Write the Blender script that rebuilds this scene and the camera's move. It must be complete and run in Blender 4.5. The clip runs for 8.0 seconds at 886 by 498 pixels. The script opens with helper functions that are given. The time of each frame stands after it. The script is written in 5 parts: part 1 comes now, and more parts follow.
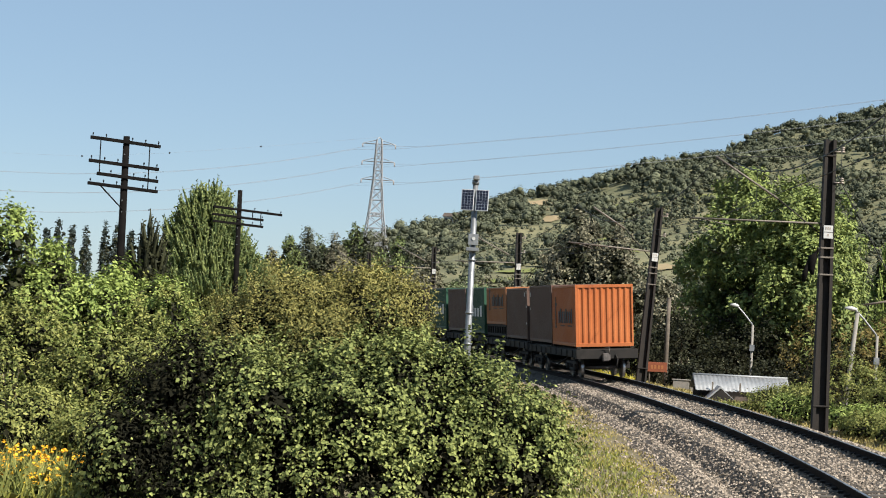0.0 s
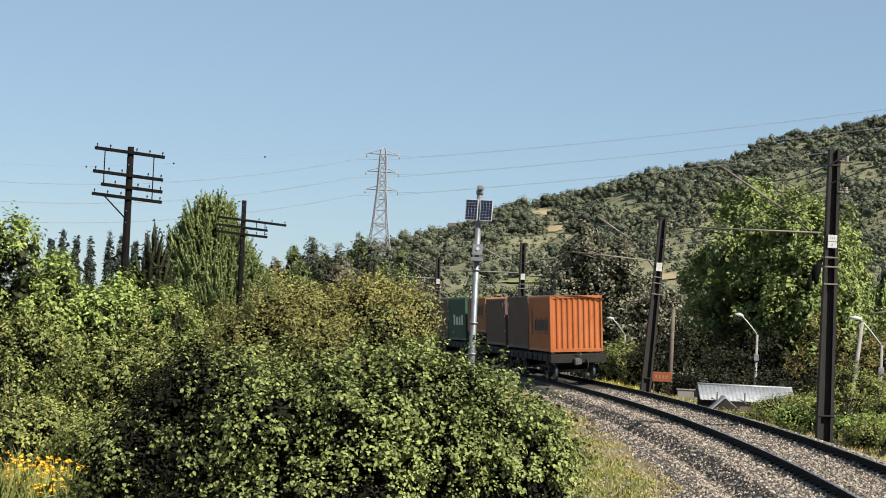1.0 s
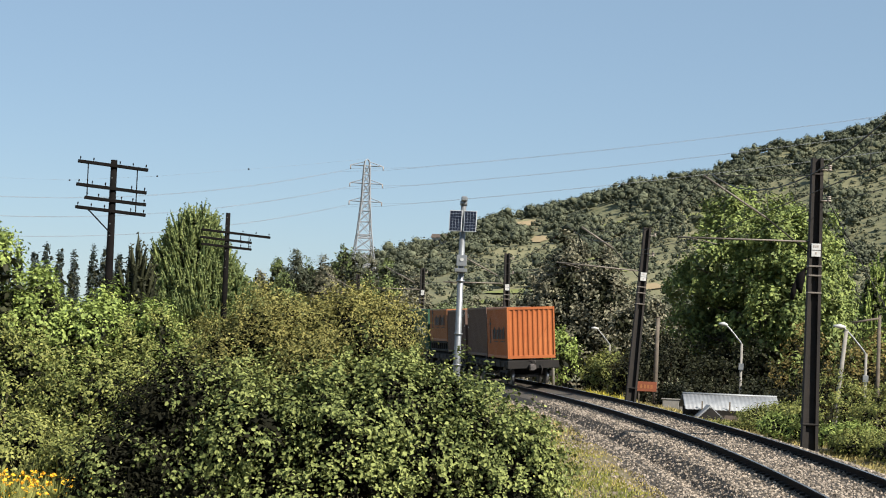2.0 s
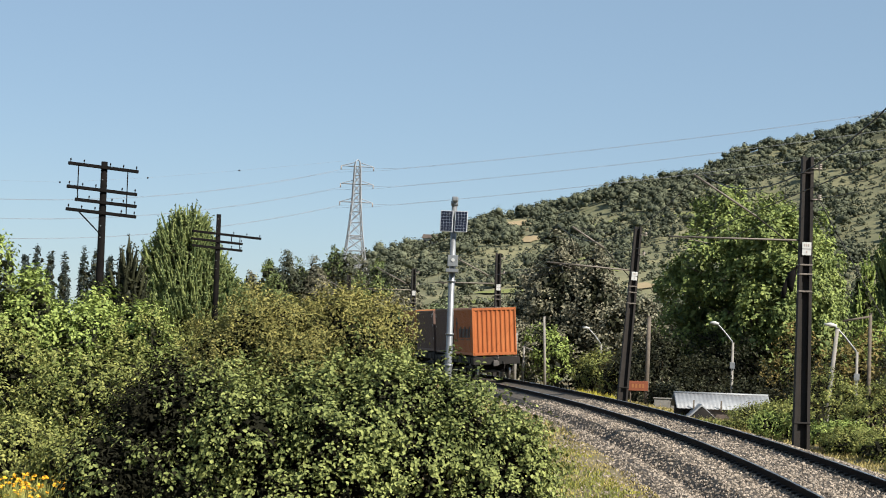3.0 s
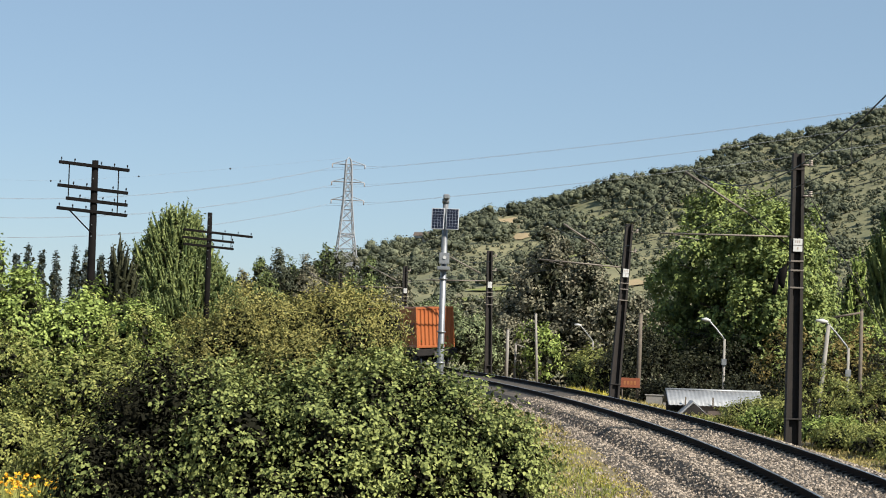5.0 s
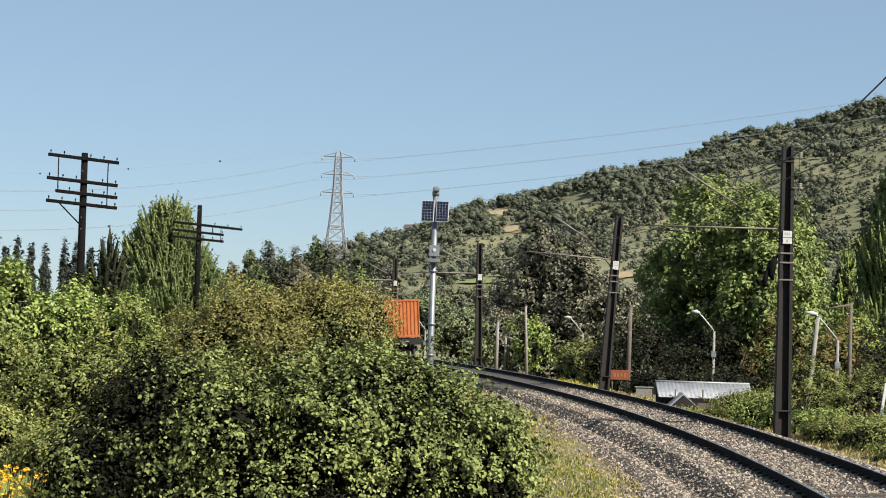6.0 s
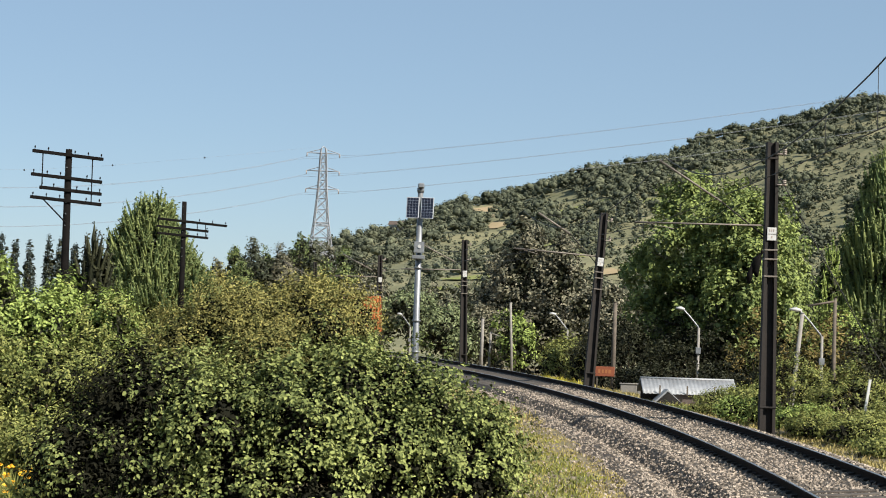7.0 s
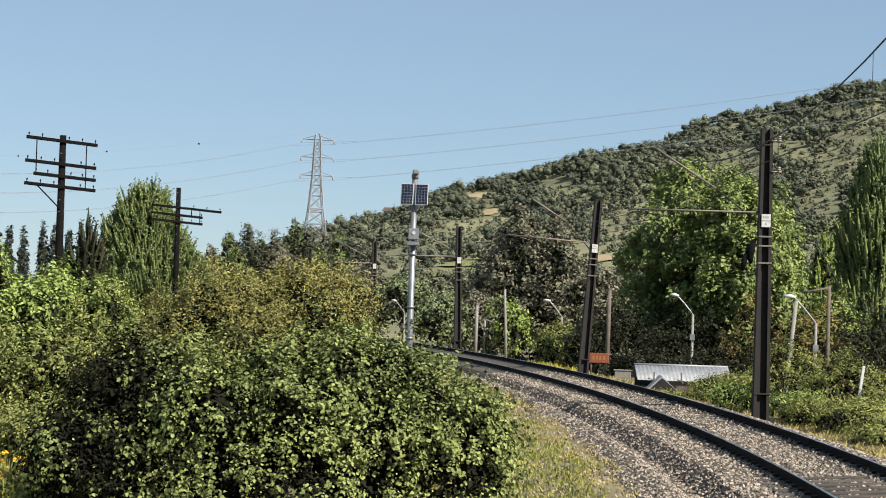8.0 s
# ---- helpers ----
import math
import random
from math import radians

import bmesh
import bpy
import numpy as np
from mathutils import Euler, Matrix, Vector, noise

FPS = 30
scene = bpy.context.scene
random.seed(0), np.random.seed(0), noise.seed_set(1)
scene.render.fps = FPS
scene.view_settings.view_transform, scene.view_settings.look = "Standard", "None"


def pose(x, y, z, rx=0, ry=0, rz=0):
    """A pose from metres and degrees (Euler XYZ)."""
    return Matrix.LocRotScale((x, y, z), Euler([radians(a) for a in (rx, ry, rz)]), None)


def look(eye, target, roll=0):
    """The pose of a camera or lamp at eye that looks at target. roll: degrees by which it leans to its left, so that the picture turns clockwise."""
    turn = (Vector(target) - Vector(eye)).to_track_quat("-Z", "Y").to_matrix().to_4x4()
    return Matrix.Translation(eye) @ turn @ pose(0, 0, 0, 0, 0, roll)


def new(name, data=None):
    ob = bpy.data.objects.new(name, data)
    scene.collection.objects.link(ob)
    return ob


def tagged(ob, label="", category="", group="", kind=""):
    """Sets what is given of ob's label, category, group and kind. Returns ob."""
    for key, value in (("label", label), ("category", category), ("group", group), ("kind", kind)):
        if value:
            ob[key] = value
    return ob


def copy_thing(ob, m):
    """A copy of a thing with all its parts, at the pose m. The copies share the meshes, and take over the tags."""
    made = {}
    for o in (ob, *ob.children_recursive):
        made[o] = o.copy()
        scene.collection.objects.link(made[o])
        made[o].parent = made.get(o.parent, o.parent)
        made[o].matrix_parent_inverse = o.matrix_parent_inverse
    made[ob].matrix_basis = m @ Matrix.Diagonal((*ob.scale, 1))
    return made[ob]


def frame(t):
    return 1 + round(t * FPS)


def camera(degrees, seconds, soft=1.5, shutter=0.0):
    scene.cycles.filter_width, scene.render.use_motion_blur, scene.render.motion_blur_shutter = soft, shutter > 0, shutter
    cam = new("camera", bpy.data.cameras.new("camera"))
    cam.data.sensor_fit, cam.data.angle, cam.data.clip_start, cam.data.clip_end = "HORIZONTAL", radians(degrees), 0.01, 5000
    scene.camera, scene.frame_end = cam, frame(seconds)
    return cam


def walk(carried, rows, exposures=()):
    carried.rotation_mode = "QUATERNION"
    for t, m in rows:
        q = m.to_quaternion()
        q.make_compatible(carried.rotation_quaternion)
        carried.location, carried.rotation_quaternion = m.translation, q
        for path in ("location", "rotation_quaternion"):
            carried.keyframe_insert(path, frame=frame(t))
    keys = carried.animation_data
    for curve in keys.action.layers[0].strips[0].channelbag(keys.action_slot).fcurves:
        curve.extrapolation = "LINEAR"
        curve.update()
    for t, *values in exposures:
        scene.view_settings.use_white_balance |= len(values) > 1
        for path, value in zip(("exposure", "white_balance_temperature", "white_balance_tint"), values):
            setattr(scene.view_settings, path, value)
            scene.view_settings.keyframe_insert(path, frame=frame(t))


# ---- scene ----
# ---------------------------------------------------------------- camera
EYE = 2.665
cam = camera(27.3, 8.0, soft=1.0)
walk(cam, [
    (0.0, pose(0, 0, EYE, 92.088, -2.850, 1.773)),
    (0.5, pose(0, 0, EYE, 92.194, -2.882, 1.925)),
    (1.0, pose(0, 0, EYE, 92.397, -2.771, 1.906)),
    (1.5, pose(0, 0, EYE, 92.729, -2.595, 1.632)),
    (3.0, pose(0, 0, EYE, 92.789, -2.104, 1.160)),
    (3.5, pose(0, 0, EYE, 92.725, -2.000, 1.021)),
    (4.0, pose(0, 0, EYE, 92.890, -1.884, 0.891)),
    (5.5, pose(0, 0, EYE, 92.594, -1.899, 0.902)),
    (6.0, pose(0, 0, EYE, 92.494, -1.847, 0.587)),
    (6.5, pose(0, 0, EYE, 92.416, -1.761, 0.252)),
    (7.0, pose(0, 0, EYE, 92.402, -1.831, 0.113)),
    (7.5, pose(0, 0, EYE, 92.259, -1.910, -0.025)),
    (8.0, pose(0, 0, EYE, 91.983, -1.871, -0.065)),
])

# ---------------------------------------------------------------- world and sun
SUN_EL, SUN_AZ = radians(41), radians(131)
world = bpy.data.worlds.new("sky")
scene.world = world
world.use_nodes = True
wn = world.node_tree.nodes
sky = wn.new("ShaderNodeTexSky")
sky.sky_type = "NISHITA"
sky.sun_disc = False
sky.sun_elevation, sky.sun_rotation = SUN_EL, SUN_AZ
sky.altitude, sky.air_density, sky.dust_density, sky.ozone_density = 300, 0.85, 0.3, 2.4
even = wn.new("ShaderNodeMix")  # haze put in as one flat pale blue, evening out the clear sky
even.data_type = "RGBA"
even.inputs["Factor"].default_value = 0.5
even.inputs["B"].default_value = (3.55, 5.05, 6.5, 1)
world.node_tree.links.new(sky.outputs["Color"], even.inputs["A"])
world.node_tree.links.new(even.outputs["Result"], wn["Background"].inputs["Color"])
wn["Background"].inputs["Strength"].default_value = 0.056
sun = new("sun", bpy.data.lights.new("sun", "SUN"))
sun.data.energy, sun.data.angle, sun.data.color = 5.0, radians(0.5), (1.0, 0.93, 0.82)
TO_SUN = Vector((math.sin(SUN_AZ) * math.cos(SUN_EL), math.cos(SUN_AZ) * math.cos(SUN_EL), math.sin(SUN_EL)))
sun.matrix_world = look(TO_SUN * 50, (0, 0, 0))
scene.view_settings.exposure = 0.95

# ---------------------------------------------------------------- materials


def rgb(c):
    return (c[0], c[1], c[2], 1.0)


def material(name, a, b, rough=0.7, metal=0.0, scale=6.0, fine=60.0, bump=0.15, island=0.0, piece=0.0, translucent=0.0, stain=None, spec=0.4):
    """Two-colour procedural surface: broad patches, fine grain, bump, optional change from island to island or piece to piece."""
    m = bpy.data.materials.new(name)
    m.use_nodes = True
    nt = m.node_tree
    n, lk = nt.nodes, nt.links.new
    bs = n["Principled BSDF"]
    bs.inputs["Metallic"].default_value = metal
    bs.inputs["Specular IOR Level"].default_value = spec
    co = n.new("ShaderNodeTexCoord")
    broad, grain = n.new("ShaderNodeTexNoise"), n.new("ShaderNodeTexNoise")
    broad.inputs["Scale"].default_value, broad.inputs["Detail"].default_value = scale, 5
    grain.inputs["Scale"].default_value, grain.inputs["Detail"].default_value = fine, 3
    lk(co.outputs["Object"], broad.inputs["Vector"])
    lk(co.outputs["Object"], grain.inputs["Vector"])
    add = n.new("ShaderNodeMath")
    add.operation = "MULTIPLY_ADD"
    lk(grain.outputs["Fac"], add.inputs[0])
    add.inputs[1].default_value = 0.5
    lk(broad.outputs["Fac"], add.inputs[2])
    ramp = n.new("ShaderNodeValToRGB")
    ramp.color_ramp.elements[0].position, ramp.color_ramp.elements[1].position = 0.5, 1.0
    ramp.color_ramp.elements[0].color, ramp.color_ramp.elements[1].color = rgb(a), rgb(b)
    if stain:
        e = ramp.color_ramp.elements.new(0.58)
        e.color = rgb(a)
        ramp.color_ramp.elements[0].color = rgb(stain)
    fac = add.outputs[0]
    for amount, node, out in ((island, "ShaderNodeNewGeometry", "Random Per Island"), (piece, "ShaderNodeObjectInfo", "Random")):
        if amount:
            g = n.new(node)
            mx = n.new("ShaderNodeMath")
            mx.operation = "MULTIPLY_ADD"
            lk(g.outputs[out], mx.inputs[0])
            mx.inputs[1].default_value = amount
            lk(fac, mx.inputs[2])
            off = n.new("ShaderNodeMath")
            off.operation = "SUBTRACT"
            lk(mx.outputs[0], off.inputs[0])
            off.inputs[1].default_value = amount / 2
            fac = off.outputs[0]
    lk(fac, ramp.inputs["Fac"])
    lk(ramp.outputs["Color"], bs.inputs["Base Color"])
    rr = n.new("ShaderNodeMapRange")
    lk(broad.outputs["Fac"], rr.inputs["Value"])
    rr.inputs["To Min"].default_value, rr.inputs["To Max"].default_value = max(rough - 0.12, 0.05), min(rough + 0.12, 1)
    lk(rr.outputs["Result"], bs.inputs["Roughness"])
    if bump:
        bp = n.new("ShaderNodeBump")
        bp.inputs["Strength"].default_value, bp.inputs["Distance"].default_value = bump, 0.02
        lk(grain.outputs["Fac"], bp.inputs["Height"])
        lk(bp.outputs["Normal"], bs.inputs["Normal"])
    if translucent:
        tl, mix = n.new("ShaderNodeBsdfTranslucent"), n.new("ShaderNodeMixShader")
        lk(ramp.outputs["Color"], tl.inputs["Color"])
        mix.inputs["Fac"].default_value = translucent
        lk(bs.outputs[0], mix.inputs[1])
        lk(tl.outputs[0], mix.inputs[2])
        lk(mix.outputs[0], n["Material Output"].inputs["Surface"])
    return m


def leaf_material(name, a, b, rough=0.6, spec=0.15):
    return material(name, a, b, rough=rough, scale=0.6, fine=4.0, bump=0, island=0.5, translucent=0.15, spec=spec)


M_GROUND = material("meadow_soil", (0.0955, 0.0786, 0.0421), (0.1685, 0.1432, 0.0786), 0.95, scale=0.35, fine=9, bump=0.5, stain=(0.0562, 0.0562, 0.0225))
M_HILL = material("hill_grass", (0.1, 0.104, 0.054), (0.2, 0.185, 0.1), 0.95, scale=0.05, fine=0.6, bump=0.3, stain=(0.06, 0.07, 0.033))
M_FIELD = material("dry_field", (0.2184, 0.1755, 0.0936), (0.2964, 0.2262, 0.1326), 0.95, scale=0.08, fine=0.9, bump=0.3)
M_PASTURE = material("hill_pasture", (0.117, 0.1404, 0.039), (0.195, 0.2028, 0.0624), 0.95, scale=0.08, fine=0.9, bump=0.3)
# Shade in the gaps between stones is put into this darker bed colour.
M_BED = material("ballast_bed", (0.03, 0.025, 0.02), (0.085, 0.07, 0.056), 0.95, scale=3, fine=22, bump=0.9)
M_STONE = material("ballast_stone", (0.1, 0.083, 0.066), (0.35, 0.293, 0.235), 0.9, scale=2, fine=30, bump=0.3, island=0.8)
M_RAIL = material("rail_steel_rusty", (0.0109, 0.0086, 0.0078), (0.0273, 0.0195, 0.0164), 0.9, scale=3, fine=40, spec=0.1)
M_RAILTOP = material("rail_head_polished", (0.2808, 0.2886, 0.312), (0.429, 0.4368, 0.4524), 0.32, metal=0.9, scale=2, fine=60, bump=0.05)
M_SLEEPER = material("sleeper_timber", (0.039, 0.0328, 0.0281), (0.1092, 0.0936, 0.078), 0.9, scale=3, fine=35, piece=0.5)
M_MASTW = material("mast_weathered_steel", (0.0094, 0.0082, 0.0074), (0.0296, 0.0242, 0.0211), 0.8, metal=0.2, scale=2, fine=30)
M_POLE = material("tarred_pole", (0.0023, 0.0023, 0.0023), (0.0086, 0.0074, 0.007), 0.95, scale=3, fine=40, spec=0.1)
M_GALV = material("galvanised_steel", (0.156, 0.1654, 0.1755), (0.2574, 0.2691, 0.2808), 0.45, metal=0.55, scale=3, fine=30, bump=0.05)
M_LATTICE = material("lattice_zinc", (0.1872, 0.195, 0.2106), (0.2808, 0.2886, 0.3042), 0.6, metal=0.2, scale=0.4, fine=6, bump=0.05)
M_CONC = material("concrete_post", (0.156, 0.1482, 0.1326), (0.2496, 0.234, 0.2145), 0.9, scale=4, fine=40)
M_WOODPOST = material("grey_wood_post", (0.0663, 0.0546, 0.0429), (0.1404, 0.117, 0.0936), 0.9, scale=4, fine=40)
M_WIRE = material("wire_dark", (0.0156, 0.0156, 0.0156), (0.039, 0.039, 0.039), 0.6, metal=0.5)
M_HVWIRE = material("aluminium_conductor", (0.2, 0.21, 0.23), (0.28, 0.29, 0.31), 0.6, metal=0.3)
M_TUBE = material("cantilever_tube", (0.1014, 0.0858, 0.0741), (0.1872, 0.1638, 0.1404), 0.6, metal=0.3, scale=4)
M_WHITE = material("white_enamel", (0.3744, 0.3822, 0.3744), (0.468, 0.468, 0.4602), 0.5, scale=5, bump=0.05)
M_INK = material("dark_lettering", (0.039, 0.0351, 0.0351), (0.0624, 0.0546, 0.0546), 0.7)
M_WINK = material("white_lettering", (0.4836, 0.4992, 0.4836), (0.585, 0.5928, 0.5772), 0.7)
M_PORC = material("porcelain", (0.2184, 0.1716, 0.1482), (0.3276, 0.2808, 0.2496), 0.3)
M_CELL = material("solar_cells", (0.0078, 0.0094, 0.0156), (0.0172, 0.0203, 0.0351), 0.18, scale=3, bump=0)
M_FRAME = material("panel_frame", (0.429, 0.4368, 0.4524), (0.5304, 0.5382, 0.546), 0.4, metal=0.5)
M_ORANGE = material("orange_container_paint", (0.287, 0.0754, 0.0179), (0.3494, 0.1074, 0.0288), 0.55, scale=0.9, fine=14, bump=0.06, stain=(0.2246, 0.064, 0.0224))
M_OCHRE = material("faded_orange_paint", (0.2621, 0.0959, 0.032), (0.312, 0.1279, 0.048), 0.6, scale=0.9, fine=14, bump=0.06, stain=(0.2246, 0.0831, 0.032))
M_BROWN = material("brown_container_paint", (0.0811, 0.048, 0.0371), (0.1061, 0.064, 0.0512), 0.65, scale=0.9, fine=14, bump=0.06, stain=(0.0811, 0.0448, 0.032))
M_GREEN = material("green_container_paint", (0.0087, 0.048, 0.0269), (0.0138, 0.0672, 0.0384), 0.6, scale=0.9, fine=14, bump=0.06, stain=(0.0187, 0.0576, 0.032))
M_UNDER = material("wagon_black_iron", (0.0062, 0.0059, 0.0055), (0.0203, 0.0172, 0.0156), 0.8, metal=0.2, scale=3, fine=25)
M_WHEEL = material("wheel_steel", (0.078, 0.0702, 0.0663), (0.156, 0.1404, 0.1326), 0.5, metal=0.6, scale=5)
M_RIM = material("wheel_tread_bright", (0.39, 0.39, 0.39), (0.507, 0.507, 0.5148), 0.3, metal=0.9, scale=5)
M_ROOF = material("corrugated_zinc_roof", (0.2184, 0.2262, 0.2379), (0.312, 0.3237, 0.3354), 0.5, metal=0.25, scale=2, fine=20, bump=0.05, stain=(0.2964, 0.2808, 0.2652))
M_SIGN = material("rusty_sign", (0.156, 0.0429, 0.0195), (0.234, 0.0702, 0.0312), 0.7, scale=3)
M_SHEDW = material("dark_shed_boards", (0.0546, 0.0429, 0.0351), (0.1014, 0.078, 0.0663), 0.9, scale=3)
M_BARK = material("bark", (0.039, 0.0312, 0.0234), (0.1014, 0.0819, 0.0624), 0.95, scale=3, fine=25, bump=0.6)
# Dead canes, near black: the inner shade of bushes is in this colour.
M_SHADE_CANES = material("shaded_canes", (0.006, 0.0065, 0.004), (0.018, 0.018, 0.01), 0.95, scale=4, fine=25, bump=0, island=0.5, spec=0.1)
M_TWIG = material("twigs", (0.039, 0.0273, 0.0172), (0.0936, 0.0663, 0.039), 0.95, scale=4, fine=25)
L_BRAMBLE = leaf_material("bramble_leaves", (0.0585, 0.078, 0.0263), (0.2828, 0.3169, 0.1074), 0.6, 0.08)
L_OLIVE = leaf_material("olive_shrub_leaves", (0.09, 0.1, 0.034), (0.29, 0.262, 0.085))
L_BRIGHT = leaf_material("bright_leaves", (0.117, 0.1658, 0.0414), (0.312, 0.3803, 0.1092))
L_HEDGE = leaf_material("hedge_leaves", (0.1, 0.1219, 0.0353), (0.2948, 0.3022, 0.0936))
L_POPLAR = leaf_material("poplar_leaves", (0.0753, 0.1084, 0.0361), (0.2513, 0.3014, 0.0924))
L_CYPRESS = leaf_material("columnar_leaves", (0.0634, 0.0955, 0.0371), (0.2096, 0.2438, 0.0874))
L_EUCA = leaf_material("eucalyptus_leaves", (0.083, 0.0841, 0.0576), (0.2301, 0.2153, 0.1466))
# Haze over the far row is put into this bluish leaf colour.
L_FAR = leaf_material("hazed_poplar_leaves", (0.0341, 0.0488, 0.0459), (0.078, 0.0975, 0.0874))
# Distance haze on the hill is mixed into the leaves as extra blue.
L_HILLT = material("hazed_hill_leaves", (0.028, 0.036, 0.026), (0.135, 0.145, 0.094), 0.7, scale=0.16, fine=1.6, bump=0, island=0.3, translucent=0.06, spec=0.1)
# Leaves of dark trees; undergrowth and inner-crown shade is put into this colour too.
L_SHADE = leaf_material("dark_shade_leaves", (0.0098, 0.0119, 0.007), (0.042, 0.0448, 0.0224))
L_SAGE = leaf_material("sage_green_leaves", (0.1, 0.125, 0.06), (0.24, 0.28, 0.14))
L_RUSSET = leaf_material("russet_shrub_leaves", (0.0975, 0.0829, 0.0273), (0.2047, 0.156, 0.0546))
L_GRASS = leaf_material("dry_grass", (0.22, 0.185, 0.07), (0.42, 0.345, 0.14), 0.8)
L_GRASSG = leaf_material("green_grass", (0.15, 0.165, 0.03), (0.36, 0.335, 0.075), 0.8)
L_POPPY = leaf_material("orange_petals", (0.6825, 0.3218, 0.0218), (0.78, 0.4485, 0.0328), 0.6)
L_YELLOW = leaf_material("yellow_blossom", (0.4022, 0.351, 0.0393), (0.4754, 0.4212, 0.0787), 0.7)

# ---------------------------------------------------------------- plan of the line and the ground
GRADE, CANT, GAUGE = 0.00504, 0.112, 1.676


def track_x(y):
    return 4.4425 + 0.14708 * y - 0.00224045 * y * y + 4.13e-6 * y ** 3


def track_dx(y):
    return 0.14708 - 0.0044809 * y + 1.239e-5 * y * y


LINE_Y = np.linspace(-20, 230, 5001)
LINE_L = np.concatenate([[0], np.cumsum(np.hypot(np.diff(track_x(LINE_Y)), np.diff(LINE_Y)))])
LINE_L -= np.interp(0, LINE_Y, LINE_L)


def on_track(arc, off=0.0, up=0.0):
    """Pose on the canted track at an arc length, y along the line."""
    y = float(np.interp(arc, LINE_L, LINE_Y))
    m = pose(track_x(y), y, GRADE * y, 0, -math.degrees(math.atan(CANT / GAUGE)), -math.degrees(math.atan(track_dx(y))))
    return m @ Matrix.Translation((off, 0, up))


def beside(y, off):
    """Plan position at a level offset to the right of the line."""
    d = track_dx(y)
    k = math.hypot(1, d)
    return track_x(y) + off / k, y - off * d / k


def smooth(t):
    t = np.clip(t, 0, 1)
    return t * t * (3 - 2 * t)


def wavy(x, y):
    return (np.sin(x * 1.3 + 0.7 * np.sin(y * 0.9)) * np.cos(y * 1.1 + 0.5 * np.sin(x * 0.8))
            + 0.5 * np.sin(x * 2.9 + 1.3 * y) * np.cos(y * 2.3 - x))


# height of the hill crest along x
RIDGE = [(-190, 1), (-140, 3), (-95, 8), (-46, 24.5), (-33, 32.8), (-19, 39.8), (-3, 45.6), (10, 48.7), (28, 54.7), (47, 58.7), (62, 60.5), (74, 63.5), (87, 68.6), (110, 77.8), (128, 86.3), (146, 92.2), (177, 100.5), (260, 125), (420, 150)]


def ground_z(x, y):
    """Height of the land."""
    x, y = np.asarray(x, float), np.asarray(y, float)
    yc = np.clip(y, 0, 200)
    off = (x - track_x(yc)) / np.sqrt(1 + track_dx(yc) ** 2)
    off = off + np.sign(off) * np.hypot(0, np.maximum(y - 200, 0)) * 0.3
    left = -0.45 - 0.30 * smooth((-off - 3.5) / 6) - 0.7 * smooth((-off - 12) / 25)
    left = left - 0.35 * smooth((off + 3.5) / 0.5)
    right = -0.55 - 2.1 * smooth((off - 4.2) / 7)
    z = np.where(off < 0, left, right) + GRADE * yc + 0.05 * wavy(x * 0.6, y * 0.6) * smooth((np.abs(off) - 3) / 3)
    rise = smooth((y - 210) / 520)
    ridge = np.interp(x, [k[0] for k in RIDGE], [k[1] for k in RIDGE]) + 0.9 * np.sin(x * 0.13 + 1)
    ridge = ridge * smooth((x + 190) / 120)
    bumps = 4.0 * wavy(x * 0.021, y * 0.017) + 1.6 * wavy(x * 0.06, y * 0.05)
    return z + rise * (ridge + bumps * smooth((ridge - 5) / 20)) - smooth((y - 760) / 500) * rise * ridge * 0.6


# ---------------------------------------------------------------- mesh helpers


def part(name, bm, mat, parent=None, label=""):
    me = bpy.data.meshes.new(name)
    bm.to_mesh(me)
    bm.free()
    me.materials.append(mat)
    ob = new(name, me)
    ob.parent = parent
    return tagged(ob, label)


def raw(name, verts, faces, mat, parent=None, label="", flat=True):
    me = bpy.data.meshes.new(name)
    me.from_pydata(verts, [], faces)
    me.materials.append(mat)
    if not flat:
        me.polygons.foreach_set("use_smooth", [True] * len(me.polygons))
    ob = new(name, me)
    ob.parent = parent
    return tagged(ob, label)


def thing(name, m, label, category, group=""):
    ob = new(name)
    ob.matrix_basis = m
    ob.empty_display_size = 0.2
    return tagged(ob, label, category, group)


def box(bm, x0, x1, y0, y1, z0, z1, bevel=0.0, m=None):
    r = bmesh.ops.create_cube(bm, size=1.0, matrix=Matrix.LocRotScale(((x0 + x1) / 2, (y0 + y1) / 2, (z0 + z1) / 2), None, (x1 - x0, y1 - y0, z1 - z0)))
    vs = r["verts"]
    if bevel:
        es = list({e for v in vs for e in v.link_edges})
        b = bmesh.ops.bevel(bm, geom=es, offset=bevel, segments=1, affect="EDGES", profile=0.5)
        vs = list({v for f in b["faces"] for v in f.verts} | {v for v in vs if v.is_valid})
    if m is not None:
        bmesh.ops.transform(bm, matrix=m, verts=vs)
    return bm


